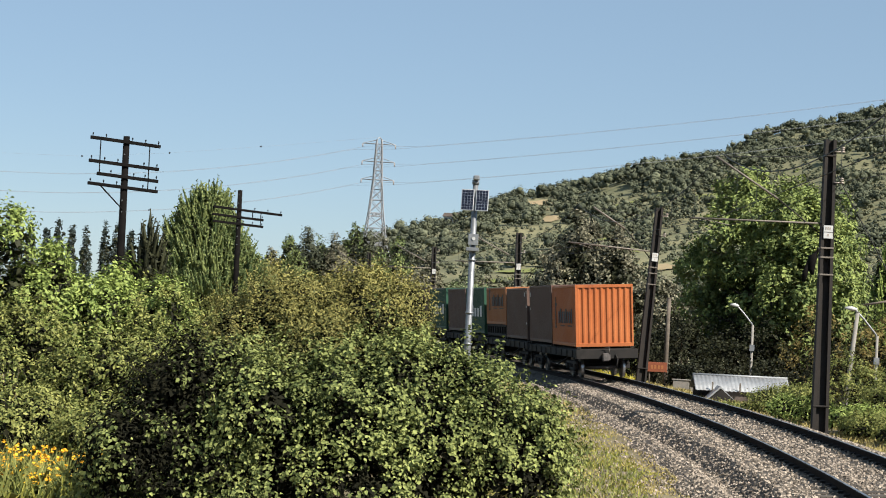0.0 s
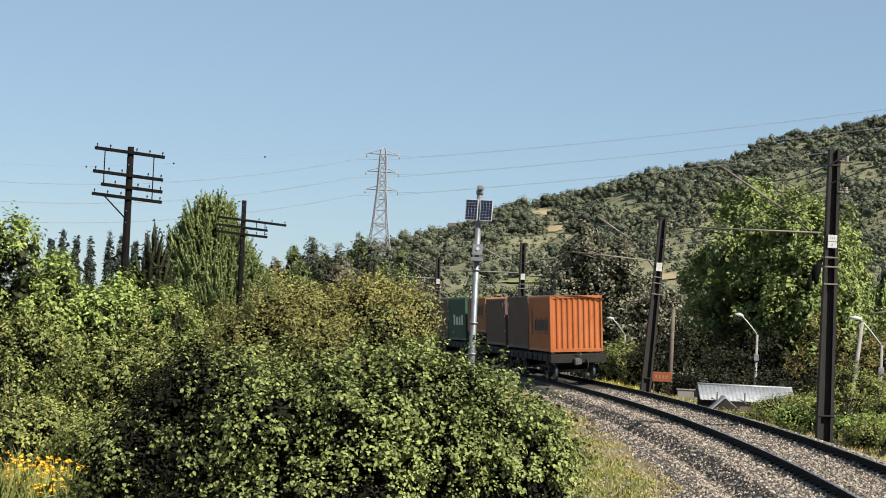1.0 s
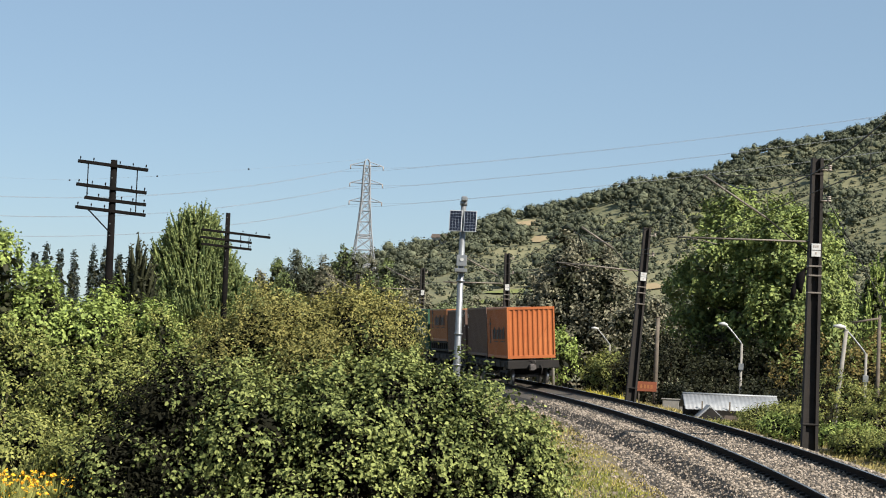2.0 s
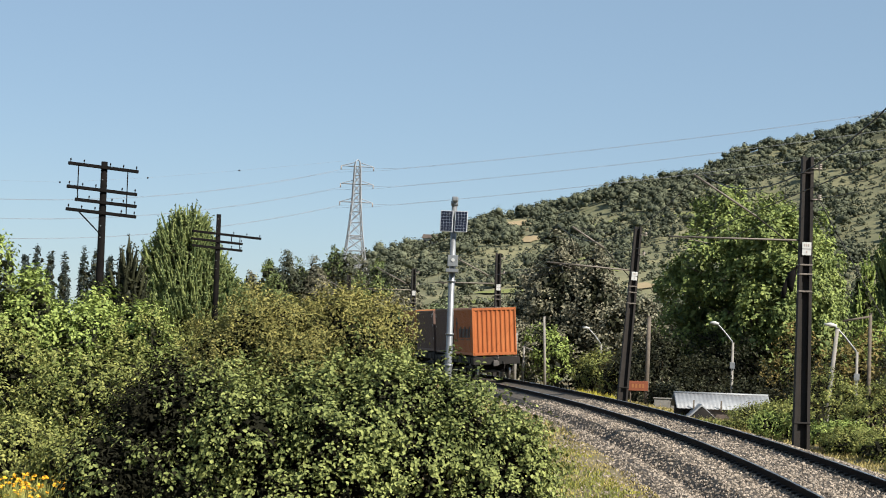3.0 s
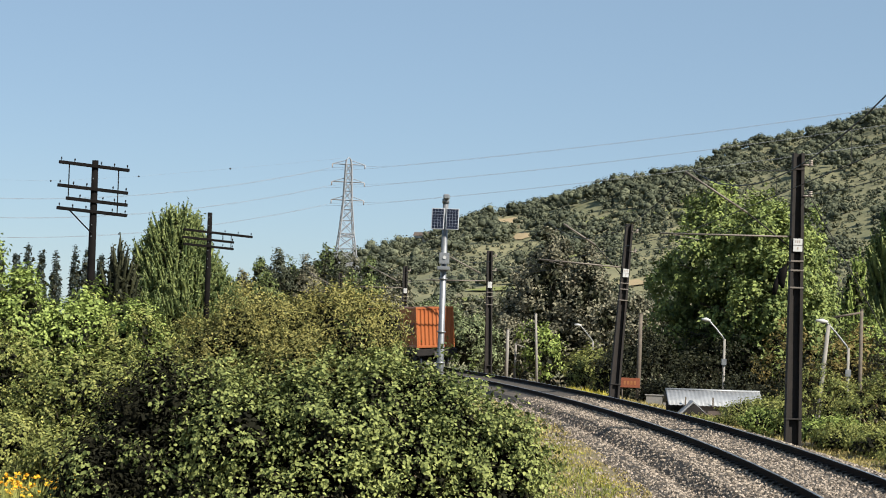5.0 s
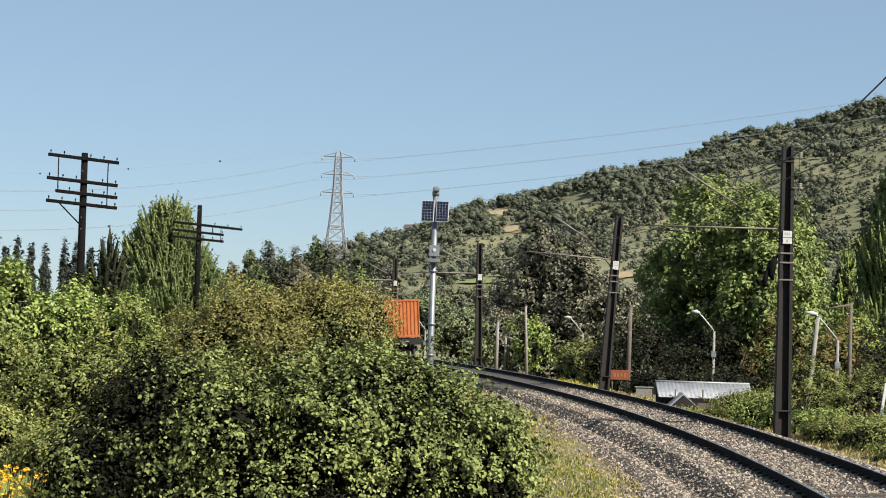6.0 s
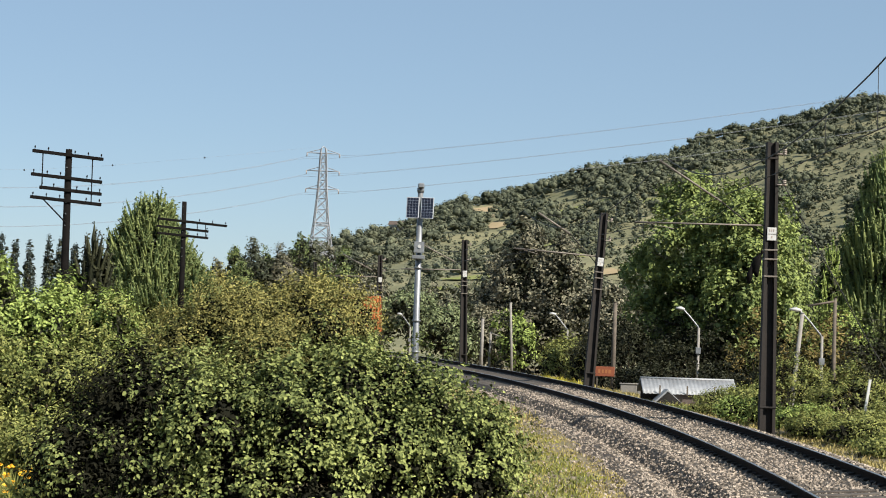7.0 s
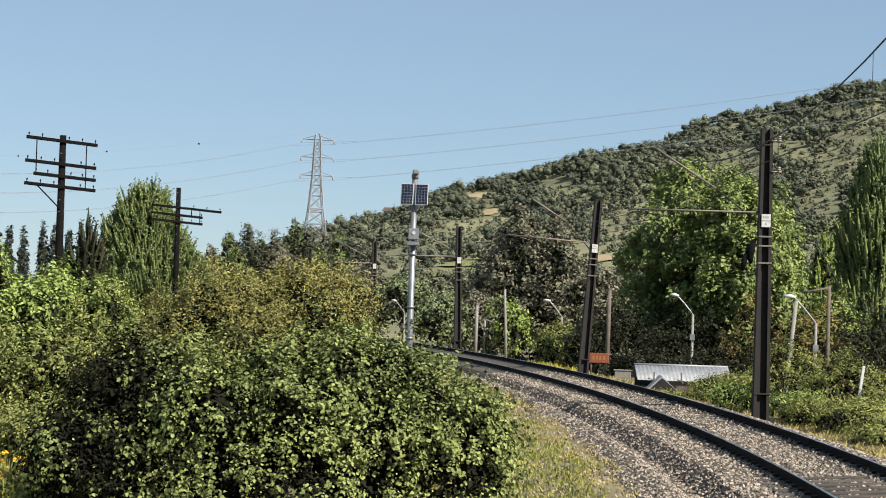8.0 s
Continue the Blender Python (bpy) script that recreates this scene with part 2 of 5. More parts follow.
def tube(bm, pts, radii, sides=8, cap=True):
    """Round bar through points, tapering by the radii."""
    pts = [Vector(p) for p in pts]
    if not hasattr(radii, "__len__"):
        radii = [radii] * len(pts)
    rings = []
    for i, p in enumerate(pts):
        d = (pts[min(i + 1, len(pts) - 1)] - pts[max(i - 1, 0)]).normalized()
        a = d.orthogonal().normalized() if abs(d.z) > 0.9 else d.cross(Vector((0, 0, 1))).normalized()
        b = d.cross(a)
        rings.append([bm.verts.new(p + (a * math.cos(t) + b * math.sin(t)) * radii[i]) for t in (2 * math.pi * k / sides for k in range(sides))])
    for r0, r1 in zip(rings, rings[1:]):
        for k in range(sides):
            bm.faces.new((r0[k], r0[(k + 1) % sides], r1[(k + 1) % sides], r1[k])).smooth = sides > 5
    if cap:
        bm.faces.new(rings[0][::-1])
        bm.faces.new(rings[-1])
    return bm


def bars(bm, segs, r, sides=4):
    for p, q in segs:
        tube(bm, (p, q), r, sides)
    return bm


def tube_part(name, pts, radii, mat, parent, sides=8, label=""):
    return part(name, tube(bmesh.new(), pts, radii, sides), mat, parent, label)


def box_part(name, dims, mat, parent, bevel=0.0, label="", m=None):
    return part(name, box(bmesh.new(), *dims, bevel=bevel, m=m), mat, parent, label)


# ---------------------------------------------------------------- foliage


def unit(v):
    return v / np.maximum(np.linalg.norm(v, axis=-1, keepdims=True), 1e-9)


def leaf_mesh(name, pts, facing, size, rng, mat, parent=None, label="", width=0.55, six=True, droop=0.3, spread=0.45):
    """Many folded leaf blades in one mesh: pts their roots, facing the way they grow."""
    n = len(pts)
    nrm = unit(facing + rng.normal(0, spread, (n, 3)) + np.array([0, 0, 0.35]))
    tip = rng.normal(0, 1, (n, 3)) + facing * 0.6
    tip[:, 2] -= droop
    tip = unit(tip - nrm * np.sum(tip * nrm, 1, keepdims=True))
    side = np.cross(nrm, tip)
    s = (size * rng.uniform(0.6, 1.3, n))[:, None]
    w = s * width / 2
    lift = nrm * s * 0.12
    if six:
        v = np.stack([pts, pts + tip * s * 0.3 + side * w + lift, pts + tip * s * 0.7 + side * w * 0.75 + lift, pts + tip * s - lift * 0.8,
                      pts + tip * s * 0.7 - side * w * 0.75 + lift, pts + tip * s * 0.3 - side * w + lift], 1)
        k, quads = 6, np.array([[0, 1, 2, 3], [0, 3, 4, 5]])
    else:
        v = np.stack([pts, pts + tip * s * 0.5 + side * w + lift, pts + tip * s, pts + tip * s * 0.5 - side * w + lift], 1)
        k, quads = 4, np.array([[0, 1, 2, 3]])
    idx = (np.arange(n) * k)[:, None, None] + quads[None]
    me = bpy.data.meshes.new(name)
    nf = n * len(quads)
    me.vertices.add(n * k)
    me.vertices.foreach_set("co", v.reshape(-1).astype(np.float32))
    me.loops.add(nf * 4)
    me.loops.foreach_set("vertex_index", idx.reshape(-1).astype(np.int32))
    me.polygons.add(nf)
    me.polygons.foreach_set("loop_start", np.arange(0, nf * 4, 4, dtype=np.int32))
    me.polygons.foreach_set("loop_total", np.full(nf, 4, dtype=np.int32))
    me.materials.append(mat)
    me.update(calc_edges=True)
    ob = new(name, me)
    ob.parent = parent
    return tagged(ob, label, kind="stuff")


def crown_points(blobs, sprigs, per, length, rng, up=0.3, depth=0.16, lump=0.16, tight=0.16, clump=None, bunch=6, plume=0.45):
    """Roots of leaves: bunches of sprigs sit in the shell of lumpy blobs; each bunch spreads round its own middle."""
    b = np.array(blobs, float)
    area = b[:, 3] * b[:, 5] + b[:, 3] * b[:, 4] + b[:, 4] * b[:, 5]
    n = max(sprigs // bunch, 1)
    which = rng.choice(len(b), n, p=area / area.sum())
    d = unit(rng.normal(0, 1, (n, 3)))
    d[:, 2] = np.where(rng.random(n) < 0.5, np.abs(d[:, 2]), d[:, 2])
    ph = which[:, None] * 1.7
    lumps = 1 + lump * (np.sin(d[:, :1] * 5 + ph) * np.sin(d[:, 1:2] * 4 + 2 * ph) + 0.8 * np.sin(d[:, 2:] * 7 + d[:, :1] * 6 + ph))
    r = 1 - np.abs(rng.normal(0, depth, (n, 1)))
    c = b[which, :3] + d * b[which, 3:] * lumps * r
    keep = np.ones(n, bool)
    for q in b:
        keep &= np.sum(((c - q[:3]) / (q[3:] * 0.76)) ** 2, 1) > 1
    c, d = np.repeat(c[keep], bunch, 0), np.repeat(d[keep], bunch, 0)
    ball = clump if clump is not None else length * 0.75
    size = np.repeat(rng.uniform(0.6, 1.3, keep.sum()), bunch)[:, None]
    d2 = unit(rng.normal(0, 0.75, d.shape) + d * 0.7 + np.array([0, 0, 0.25]))
    c = c + d2 * ball * size * rng.uniform(0.45, 1.0, (len(c), 1))
    grow = unit(d2 * (1 - up) + np.array([0, 0, up * 2.0]) + rng.normal(0, 0.25, d.shape))
    t = np.linspace(0, 1, per)[None, :, None] * rng.uniform(0.5, 1.2, (len(c), 1, 1))
    off = rng.normal(0, length * tight, (len(c), per, 3))
    p = c[:, None] + grow[:, None] * length * t + off
    f = unit((d2 * 0.8 + d * 0.4)[:, None] + unit(off) * plume)
    return p.reshape(-1, 3), f.reshape(-1, 3)


def limbs(bm, base, top, blobs, r, rng, twigs=1):
    """Trunk and limbs that reach into each blob."""
    base, top = Vector(base), Vector(top)
    mid = base.lerp(top, 0.5) + Vector((rng.normal(0, 0.1), rng.normal(0, 0.1), 0)) * (top - base).length * 0.15
    tube(bm, [base, mid, top], [r, r * 0.75, r * 0.3], 9)
    for q in blobs:
        c = Vector(q[:3])
        t = min(max((c.z - q[5] * 0.6 - base.z) / max(top.z - base.z, 0.01), 0.12), 0.85)
        start = base.lerp(top, t)
        for k in range(twigs):
            e = c + Vector((rng.uniform(-1, 1) * q[3], rng.uniform(-1, 1) * q[4], rng.uniform(-0.2, 1) * q[5])) * 0.75
            m = start.lerp(e, 0.5) + Vector((0, 0, -0.08 * (e - start).length))
            tube(bm, [start, m, e], [r * 0.42, r * 0.24, r * 0.06], 6)


def plume_mesh(name, roots, way, length, rng, mat, parent, thick=0.13):
    """Upswept shoots: tapering tufts that curve towards the sky, with ragged sides."""
    n = len(roots)
    size = (length * rng.uniform(0.55, 1.25, n))[:, None]
    a = unit(np.cross(way, rng.normal(0, 1, (n, 3))))
    b = np.cross(way, a)
    rings = []
    for t, r in ((0.0, 0.45), (0.25, 1.0), (0.55, 0.85), (0.8, 0.5), (1.0, 0.06)):
        mid = roots + way * size * t + np.array([0, 0, 0.22]) * size * t * t
        for k in range(5):
            g = 2 * math.pi * k / 5 + t * 2.0
            rings.append(mid + (a * math.cos(g) + b * math.sin(g)) * size * thick * r * rng.uniform(0.6, 1.3, (n, 1)))
    v = np.stack(rings, 1)
    quads = np.array([[i * 5 + k, i * 5 + (k + 1) % 5, i * 5 + 5 + (k + 1) % 5, i * 5 + 5 + k] for i in range(4) for k in range(5)])
    idx = (np.arange(n) * 25)[:, None, None] + quads[None]
    me = bpy.data.meshes.new(name)
    me.vertices.add(n * 25)
    me.vertices.foreach_set("co", v.reshape(-1).astype(np.float32))
    me.loops.add(n * 80)
    me.loops.foreach_set("vertex_index", idx.reshape(-1).astype(np.int32))
    me.polygons.add(n * 20)
    me.polygons.foreach_set("loop_start", np.arange(0, n * 80, 4, dtype=np.int32))
    me.polygons.foreach_set("loop_total", np.full(n * 20, 4, dtype=np.int32))
    me.materials.append(mat)
    me.update(calc_edges=True)
    ob = new(name, me)
    ob.parent = parent
    tagged(ob, kind="stuff")
    # leaves that roughen the shoots
    per = 20
    t = rng.uniform(0.1, 1.05, (n, per, 1))
    g = rng.uniform(0, 2 * math.pi, (n, per, 1))
    out = a[:, None] * np.cos(g) + b[:, None] * np.sin(g)
    p = roots[:, None] + way[:, None] * size[:, None] * t + np.array([0, 0, 0.22]) * size[:, None] * t * t + out * size[:, None] * thick * rng.uniform(0.6, 1.5, (n, per, 1)) * (1.15 - t)
    return p.reshape(-1, 3), unit(out + way[:, None] * 0.4).reshape(-1, 3)


def plume_tree(label, x, y, blobs, mat, shoots, length, leaf, seed, trunk=0.2, rise=1.3, thick=0.13, group=""):
    """A columnar tree of upswept shoots; blobs are relative to its foot."""
    rng = np.random.default_rng(seed)
    t = thing("tree", pose(x, y, float(ground_z(x, y))), label, "tree", group)
    bm = bmesh.new()
    limbs(bm, (0, 0, -0.2), (0, 0, max(q[2] for q in blobs)), blobs, trunk, rng)
    part("trunk", bm, M_BARK, t)
    q = np.array(blobs, float)
    area = q[:, 3] * q[:, 5]
    which = rng.choice(len(q), shoots, p=area / area.sum())
    d = unit(rng.normal(0, 1, (shoots, 3)))
    d[:, 2] = np.where(rng.random(shoots) < 0.4, np.abs(d[:, 2]), d[:, 2])
    c = q[which, :3] + d * q[which, 3:] * (1 - np.abs(rng.normal(0.05, 0.13, (shoots, 1))))
    keep = np.ones(shoots, bool)
    for k in q:
        keep &= np.sum(((c - k[:3]) / (k[3:] * 0.7)) ** 2, 1) > 1
    c, d = c[keep], d[keep]
    flat = d * np.array([1, 1, 0.2])
    way = unit(flat * 0.75 + np.array([0, 0, rise]) + rng.normal(0, 0.18, d.shape))
    p, f = plume_mesh("shoot_foliage", c, way, length, rng, mat, t, thick)
    leaf_mesh("crown", p, f, leaf, rng, mat, t, width=0.5, droop=-1.2, spread=0.3, six=False)
    # Dark leaves inside the crown paint the shade behind its gaps.
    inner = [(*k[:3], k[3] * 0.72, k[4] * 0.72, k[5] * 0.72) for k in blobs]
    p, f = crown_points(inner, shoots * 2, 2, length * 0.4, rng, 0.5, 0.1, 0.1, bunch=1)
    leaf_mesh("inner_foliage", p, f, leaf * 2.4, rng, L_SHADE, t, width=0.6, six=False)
    return t


def plant(name, label, category, x, y, blobs, mat, leaf, sprigs, per, length, seed, trunk=0.15, up=0.3, width=0.55, six=False, depth=0.16,
          twigs=1, bark=None, group="", lump=0.16, spread=0.45, zbase=None, trunk_top=0.75, droop=0.3, core=0.25, tight=0.16, clump=None, bunch=6, inside=None, plume=0.45):
    """A tree or shrub: blobs are relative to its foot."""
    rng = np.random.default_rng(seed)
    z = float(ground_z(x, y)) if zbase is None else zbase
    t = thing(name, pose(x, y, z), label, category, group)
    top = max(q[2] + q[5] * 0.5 for q in blobs) * trunk_top
    bm = bmesh.new()
    limbs(bm, (0, 0, -0.2), (0, 0, top), blobs, trunk, rng, twigs)
    part("trunk" if category == "tree" else "branchwork", bm, bark or M_BARK, t)
    p, f = crown_points(blobs, sprigs, per, length, rng, up, depth, lump, tight, clump, bunch, plume)
    leaf_mesh("crown" if category == "tree" else "foliage", p, f, leaf, rng, mat, t, width=width, six=six, spread=spread, droop=droop)
    # Darker inner leaves put the shade of deep gaps into their colour.
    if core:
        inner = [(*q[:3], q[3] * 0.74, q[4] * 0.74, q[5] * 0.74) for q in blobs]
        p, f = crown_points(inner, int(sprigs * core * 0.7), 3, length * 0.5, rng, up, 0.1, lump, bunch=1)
        leaf_mesh("inner_foliage", p, f, leaf * 2.0, rng, inside or (L_SHADE if category == "tree" else M_SHADE_CANES), t, width=0.55, six=False, spread=0.6)
    return t


# ---------------------------------------------------------------- land
def build_ground():
    xs = np.unique(np.concatenate([np.linspace(-1500, -60, 30), np.linspace(-60, -8, 40), np.arange(-8, 20, 0.8), np.linspace(20, 60, 40), np.arange(60, 320, 6.0), np.linspace(320, 1500, 24), np.arange(-160, -60, 6.0)]))
    ys = np.unique(np.concatenate([np.linspace(-400, 0, 16), np.arange(0, 130, 1.6), np.linspace(130, 210, 40), np.arange(210, 780, 6.0), np.linspace(780, 4200, 40)]))
    gx, gy = np.meshgrid(xs, ys)
    gz = ground_z(gx, gy)
    nx = len(xs)
    verts = np.stack([gx, gy, gz], -1).reshape(-1, 3)
    faces = [(j * nx + i, j * nx + i + 1, (j + 1) * nx + i + 1, (j + 1) * nx + i) for j in range(len(ys) - 1) for i in range(nx - 1)]
    ob = raw("ground", verts.tolist(), faces, M_GROUND, flat=False)
    ob.data.materials.append(M_HILL)
    ob.data.polygons.foreach_set("material_index", [1 if verts[f[0]][1] > 205 else 0 for f in faces])
    tagged(ob, "uneven meadow and scrubby hillside with dry grass", "ground", kind="structure")


build_ground()


# ---------------------------------------------------------------- railway line
def sweep(name, profile, y0, y1, step, mat, parent=None, label="", closed=False, follow=True):
    """A profile of (offset, height) carried along the canted line."""
    ys = np.arange(y0, y1 + step, step)
    arcs = np.interp(ys, LINE_Y, LINE_L)
    verts, faces, n = [], [], len(profile)
    for a in arcs:
        m = on_track(a)
        if not follow:
            m = Matrix.Translation(m.translation) @ Matrix.Rotation(math.atan2(-m[0][1], m[1][1]), 4, "Z")
        verts += [m @ Vector((o, 0, h)) for o, h in profile]
    for i in range(len(ys) - 1):
        for k in range(n if closed else n - 1):
            faces.append((i * n + k, i * n + (k + 1) % n, (i + 1) * n + (k + 1) % n, (i + 1) * n + k))
    if closed:
        faces += [tuple(range(n))[::-1], tuple((len(ys) - 1) * n + k for k in range(n))]
    return raw(name, verts, faces, mat, parent, label)


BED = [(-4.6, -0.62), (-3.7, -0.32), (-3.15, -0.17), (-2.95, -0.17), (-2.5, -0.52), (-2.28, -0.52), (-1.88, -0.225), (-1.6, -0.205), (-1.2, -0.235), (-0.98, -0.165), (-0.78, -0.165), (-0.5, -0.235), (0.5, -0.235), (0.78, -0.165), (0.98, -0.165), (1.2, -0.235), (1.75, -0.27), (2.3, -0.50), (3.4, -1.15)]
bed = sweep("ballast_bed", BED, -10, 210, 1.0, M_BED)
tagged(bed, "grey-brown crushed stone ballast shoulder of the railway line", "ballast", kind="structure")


def bed_height(off):
    return float(np.interp(off, [p[0] for p in BED], [p[1] for p in BED]))


def ballast_stones():
    rng = np.random.default_rng(5)
    base = []
    for k in range(6):
        bm = bmesh.new()
        bmesh.ops.create_cube(bm, size=1.0)
        for v in bm.verts:
            v.co = v.co * 0.5 * Vector((rng.uniform(0.7, 1.35), rng.uniform(0.7, 1.35), rng.uniform(0.5, 1.1)))
        bm.verts.ensure_lookup_table()
        base.append((np.array([v.co for v in bm.verts]), [[v.index for v in f.verts] for f in bm.faces]))
        bm.free()
    verts, faces, count = [], [], 0
    for i in range(36000):
        y = 24 + 56 * rng.random() ** 1.7
        off = rng.uniform(-3.6, 2.3) if i % 16 else rng.uniform(-6.5, -3.4)
        if y < 30.4 and abs(off) < 1.25 and rng.random() < 0.85:
            continue
        if 0.79 < abs(off) < 0.985:
            continue
        m = on_track(float(np.interp(y, LINE_Y, LINE_L)), off, bed_height(off))
        c = np.array(m.translation)
        if off < -3.6:
            c[2] = float(ground_z(c[0], c[1])) + 0.01
        v, f = base[i % 6]
        s = rng.uniform(0.05, 0.112)
        rot = np.array(Euler(rng.uniform(0, 6.28, 3)).to_matrix())
        verts.append(v @ rot.T * s + c)
        faces += [[count + q for q in face] for face in f]
        count += len(v)
    ob = raw("ballast_stones", np.concatenate(verts).tolist(), faces, M_STONE)
    tagged(ob, "loose grey and brown crushed ballast stones", "stones", kind="stuff")


RAIL = [(-0.07, -0.172), (-0.07, -0.155), (-0.012, -0.135), (-0.010, -0.05), (-0.036, -0.036), (-0.036, -0.006), (-0.028, 0.0), (0.028, 0.0), (0.036, -0.006), (0.036, -0.036), (0.010, -0.05), (0.012, -0.135), (0.07, -0.155), (0.07, -0.172)]
for sgn in (-1, 1):
    rail = thing("rail", pose(0, 0, 0), "rust-brown steel rail with a bright worn head", "rail", "rails of the line")
    sweep("rail_web", [(sgn * (GAUGE / 2 + 0.036) + o, h) for o, h in RAIL], -10, 215, 1.0, M_RAIL, rail, closed=True)
    sweep("running_surface", [(sgn * (GAUGE / 2 + 0.036) + o, 0.003) for o in (-0.026, 0.026)], -10, 215, 1.0, M_RAILTOP, rail, "bright worn running surface")


def rail_clips():
    """Clips and bolts at the foot of each rail."""
    rails = [ob for ob in bpy.data.objects if ob.name.split(".")[0] == "rail"]
    first = box_part("rail_clip", (-0.055, 0.055, -0.06, 0.06, 0.0, 0.05), M_UNDER, None, 0.012)
    mesh = first.data
    bpy.data.objects.remove(first)
    for rail, sgn in zip(rails, (-1, 1)):
        for k in range(62):
            y = 22.0 + 0.62 * k
            for side in (-1, 1):
                clip = new("rail_clip", mesh)
                clip.parent = rail
                clip.matrix_basis = on_track(float(np.interp(y, LINE_Y, LINE_L)), sgn * (GAUGE / 2 + 0.036) + side * 0.085, -0.165)
                tagged(clip)


rail_clips()


def sleepers():
    rng = np.random.default_rng(21)
    bm = box(bmesh.new(), -1.35, 1.35, -0.125, 0.125, -0.16, 0.0, 0.012)
    first = part("sleeper", bm, M_SLEEPER)
    tagged(first, "dark weathered timber sleeper in the ballast", "sleeper", "sleepers under the rails")
    y = 20.0
    spots = []
    while y < 32.5:
        spots.append(on_track(float(np.interp(y, LINE_Y, LINE_L)), rng.normal(0, 0.02), -0.190) @ pose(0, 0, 0, 0, 0, rng.normal(0, 0.6)))
        y += 0.62
    first.matrix_basis = spots[0]
    for m in spots[1:]:
        copy_thing(first, m)


sleepers()


# ---------------------------------------------------------------- train
TAIL = 76.05
TIMES = [0.5 * k for k in range(17)]
MOVERS, WHEELS = [], []
CW, CH, CL = 2.438, 2.591, 6.058
DECK = 1.31


def corrugated(bm, x0, x1, z0, z1, depth, pitch, m):
    """A wall of trapezoid ribs in the plane y = 0, set in by depth, moved by m."""
    xs, ys, x = [], [], x0
    n = max(1, round((x1 - x0) / pitch))
    p = (x1 - x0) / n
    for k in range(n):
        a = x0 + k * p
        xs += [a, a + p * 0.26, a + p * 0.5, a + p * 0.76]
        ys += [0, 0, depth, depth]
    xs.append(x1), ys.append(0)
    lo = [bm.verts.new(m @ Vector((x, y, z0))) for x, y in zip(xs, ys)]
    hi = [bm.verts.new(m @ Vector((x, y, z1))) for x, y in zip(xs, ys)]
    for i in range(len(xs) - 1):
        bm.faces.new((lo[i], lo[i + 1], hi[i + 1], hi[i]))


def container(mat, label, lettering, height=CH, doors=False):
    """A 20-foot container, y along the train, foot at z = 0."""
    t = thing("shipping_container", pose(0, 0, 0), label, "container", "containers on the train")
    w, l, h = CW / 2, CL / 2, height
    for sx in (-1, 1):
        for sy in (-1, 1):
            box_part("corner_post", (sx * w - 0.08 * (sx > 0), sx * w + 0.08 * (sx < 0), sy * l - 0.10 * (sy > 0), sy * l + 0.10 * (sy < 0), 0.0, h), mat, t, 0.012)
        bm = bmesh.new()
        turn = pose(sx * (w - 0.015), 0, 0, 0, 0, 90 * sx)
        corrugated(bm, -l + 0.10, l - 0.10, 0.16, h - 0.10, 0.036, 0.28, turn)
        part("side_wall", bm, mat, t)
        box_part("side_rail", (sx * w - 0.06 * (sx > 0), sx * w + 0.06 * (sx < 0), -l + 0.1, l - 0.1, 0.02, 0.16), mat, t, 0.01)
        box_part("top_rail", (sx * w - 0.06 * (sx > 0), sx * w + 0.06 * (sx < 0), -l + 0.1, l - 0.1, h - 0.10, h - 0.004), mat, t, 0.01)
    for sy in (-1, 1):
        bm = bmesh.new()
        corrugated(bm, -w + 0.08, w - 0.08, 0.16, h - 0.14, 0.05, 0.247, pose(0, sy * (l - 0.02), 0, 0, 0, 0 if sy < 0 else 180))
        part("end_wall", bm, mat, t)
        box_part("header", (-w + 0.08, w - 0.08, sy * l - 0.09 * (sy > 0), sy * l + 0.09 * (sy < 0), h - 0.14, h - 0.003), mat, t, 0.012)
        box_part("sill", (-w + 0.08, w - 0.08, sy * l - 0.09 * (sy > 0), sy * l + 0.09 * (sy < 0), 0.0, 0.16), mat, t, 0.012)
    box_part("roof", (-w + 0.06, w - 0.06, -l + 0.09, l - 0.09, h - 0.06, h - 0.02), mat, t)
    box_part("floor", (-w + 0.06, w - 0.06, -l + 0.09, l - 0.09, 0.05, 0.14), M_UNDER, t)
    # lettering as plain bars on the side that faces the field
    for y0, z0, wide, tall, n, ink in lettering:
        p = wide / n
        for k in range(n):
            box_part("lettering", (-w - 0.004, -w + 0.004, y0 + k * p, y0 + k * p + p * 0.62, z0, z0 + tall * (0.8 if k % 3 else 1.0)), ink, t, label="painted lettering")
    return t


def wheelset(parent):
    t = new("wheelset")
    t.parent = parent
    for sx in (-1, 1):
        rot = pose(sx * 0.885, 0, 0, 0, 90, 0)
        bm = bmesh.new()
        bmesh.ops.create_cone(bm, cap_ends=True, segments=28, radius1=0.42, radius2=0.42, depth=0.10, matrix=rot)
        bmesh.ops.create_cone(bm, cap_ends=True, segments=28, radius1=0.455, radius2=0.455, depth=0.03, matrix=pose(sx * 0.82, 0, 0, 0, 90, 0))
        part("wheel", bm, M_WHEEL, t)
        bm = bmesh.new()
        for k in range(24):
            a0, a1 = 2 * math.pi * k / 24, 2 * math.pi * (k + 1) / 24
            q = [bm.verts.new((sx * 0.885 + e, 0.4225 * math.cos(a), 0.4225 * math.sin(a))) for e, a in ((-0.048, a0), (0.048, a0), (0.048, a1), (-0.048, a1))]
            bm.faces.new(q)
        part("tread", bm, M_RIM, t, "bright worn wheel tread")
    tube_part("axle", [(-0.84, 0, 0), (0.84, 0, 0)], 0.08, M_WHEEL, t, 10)
    return t


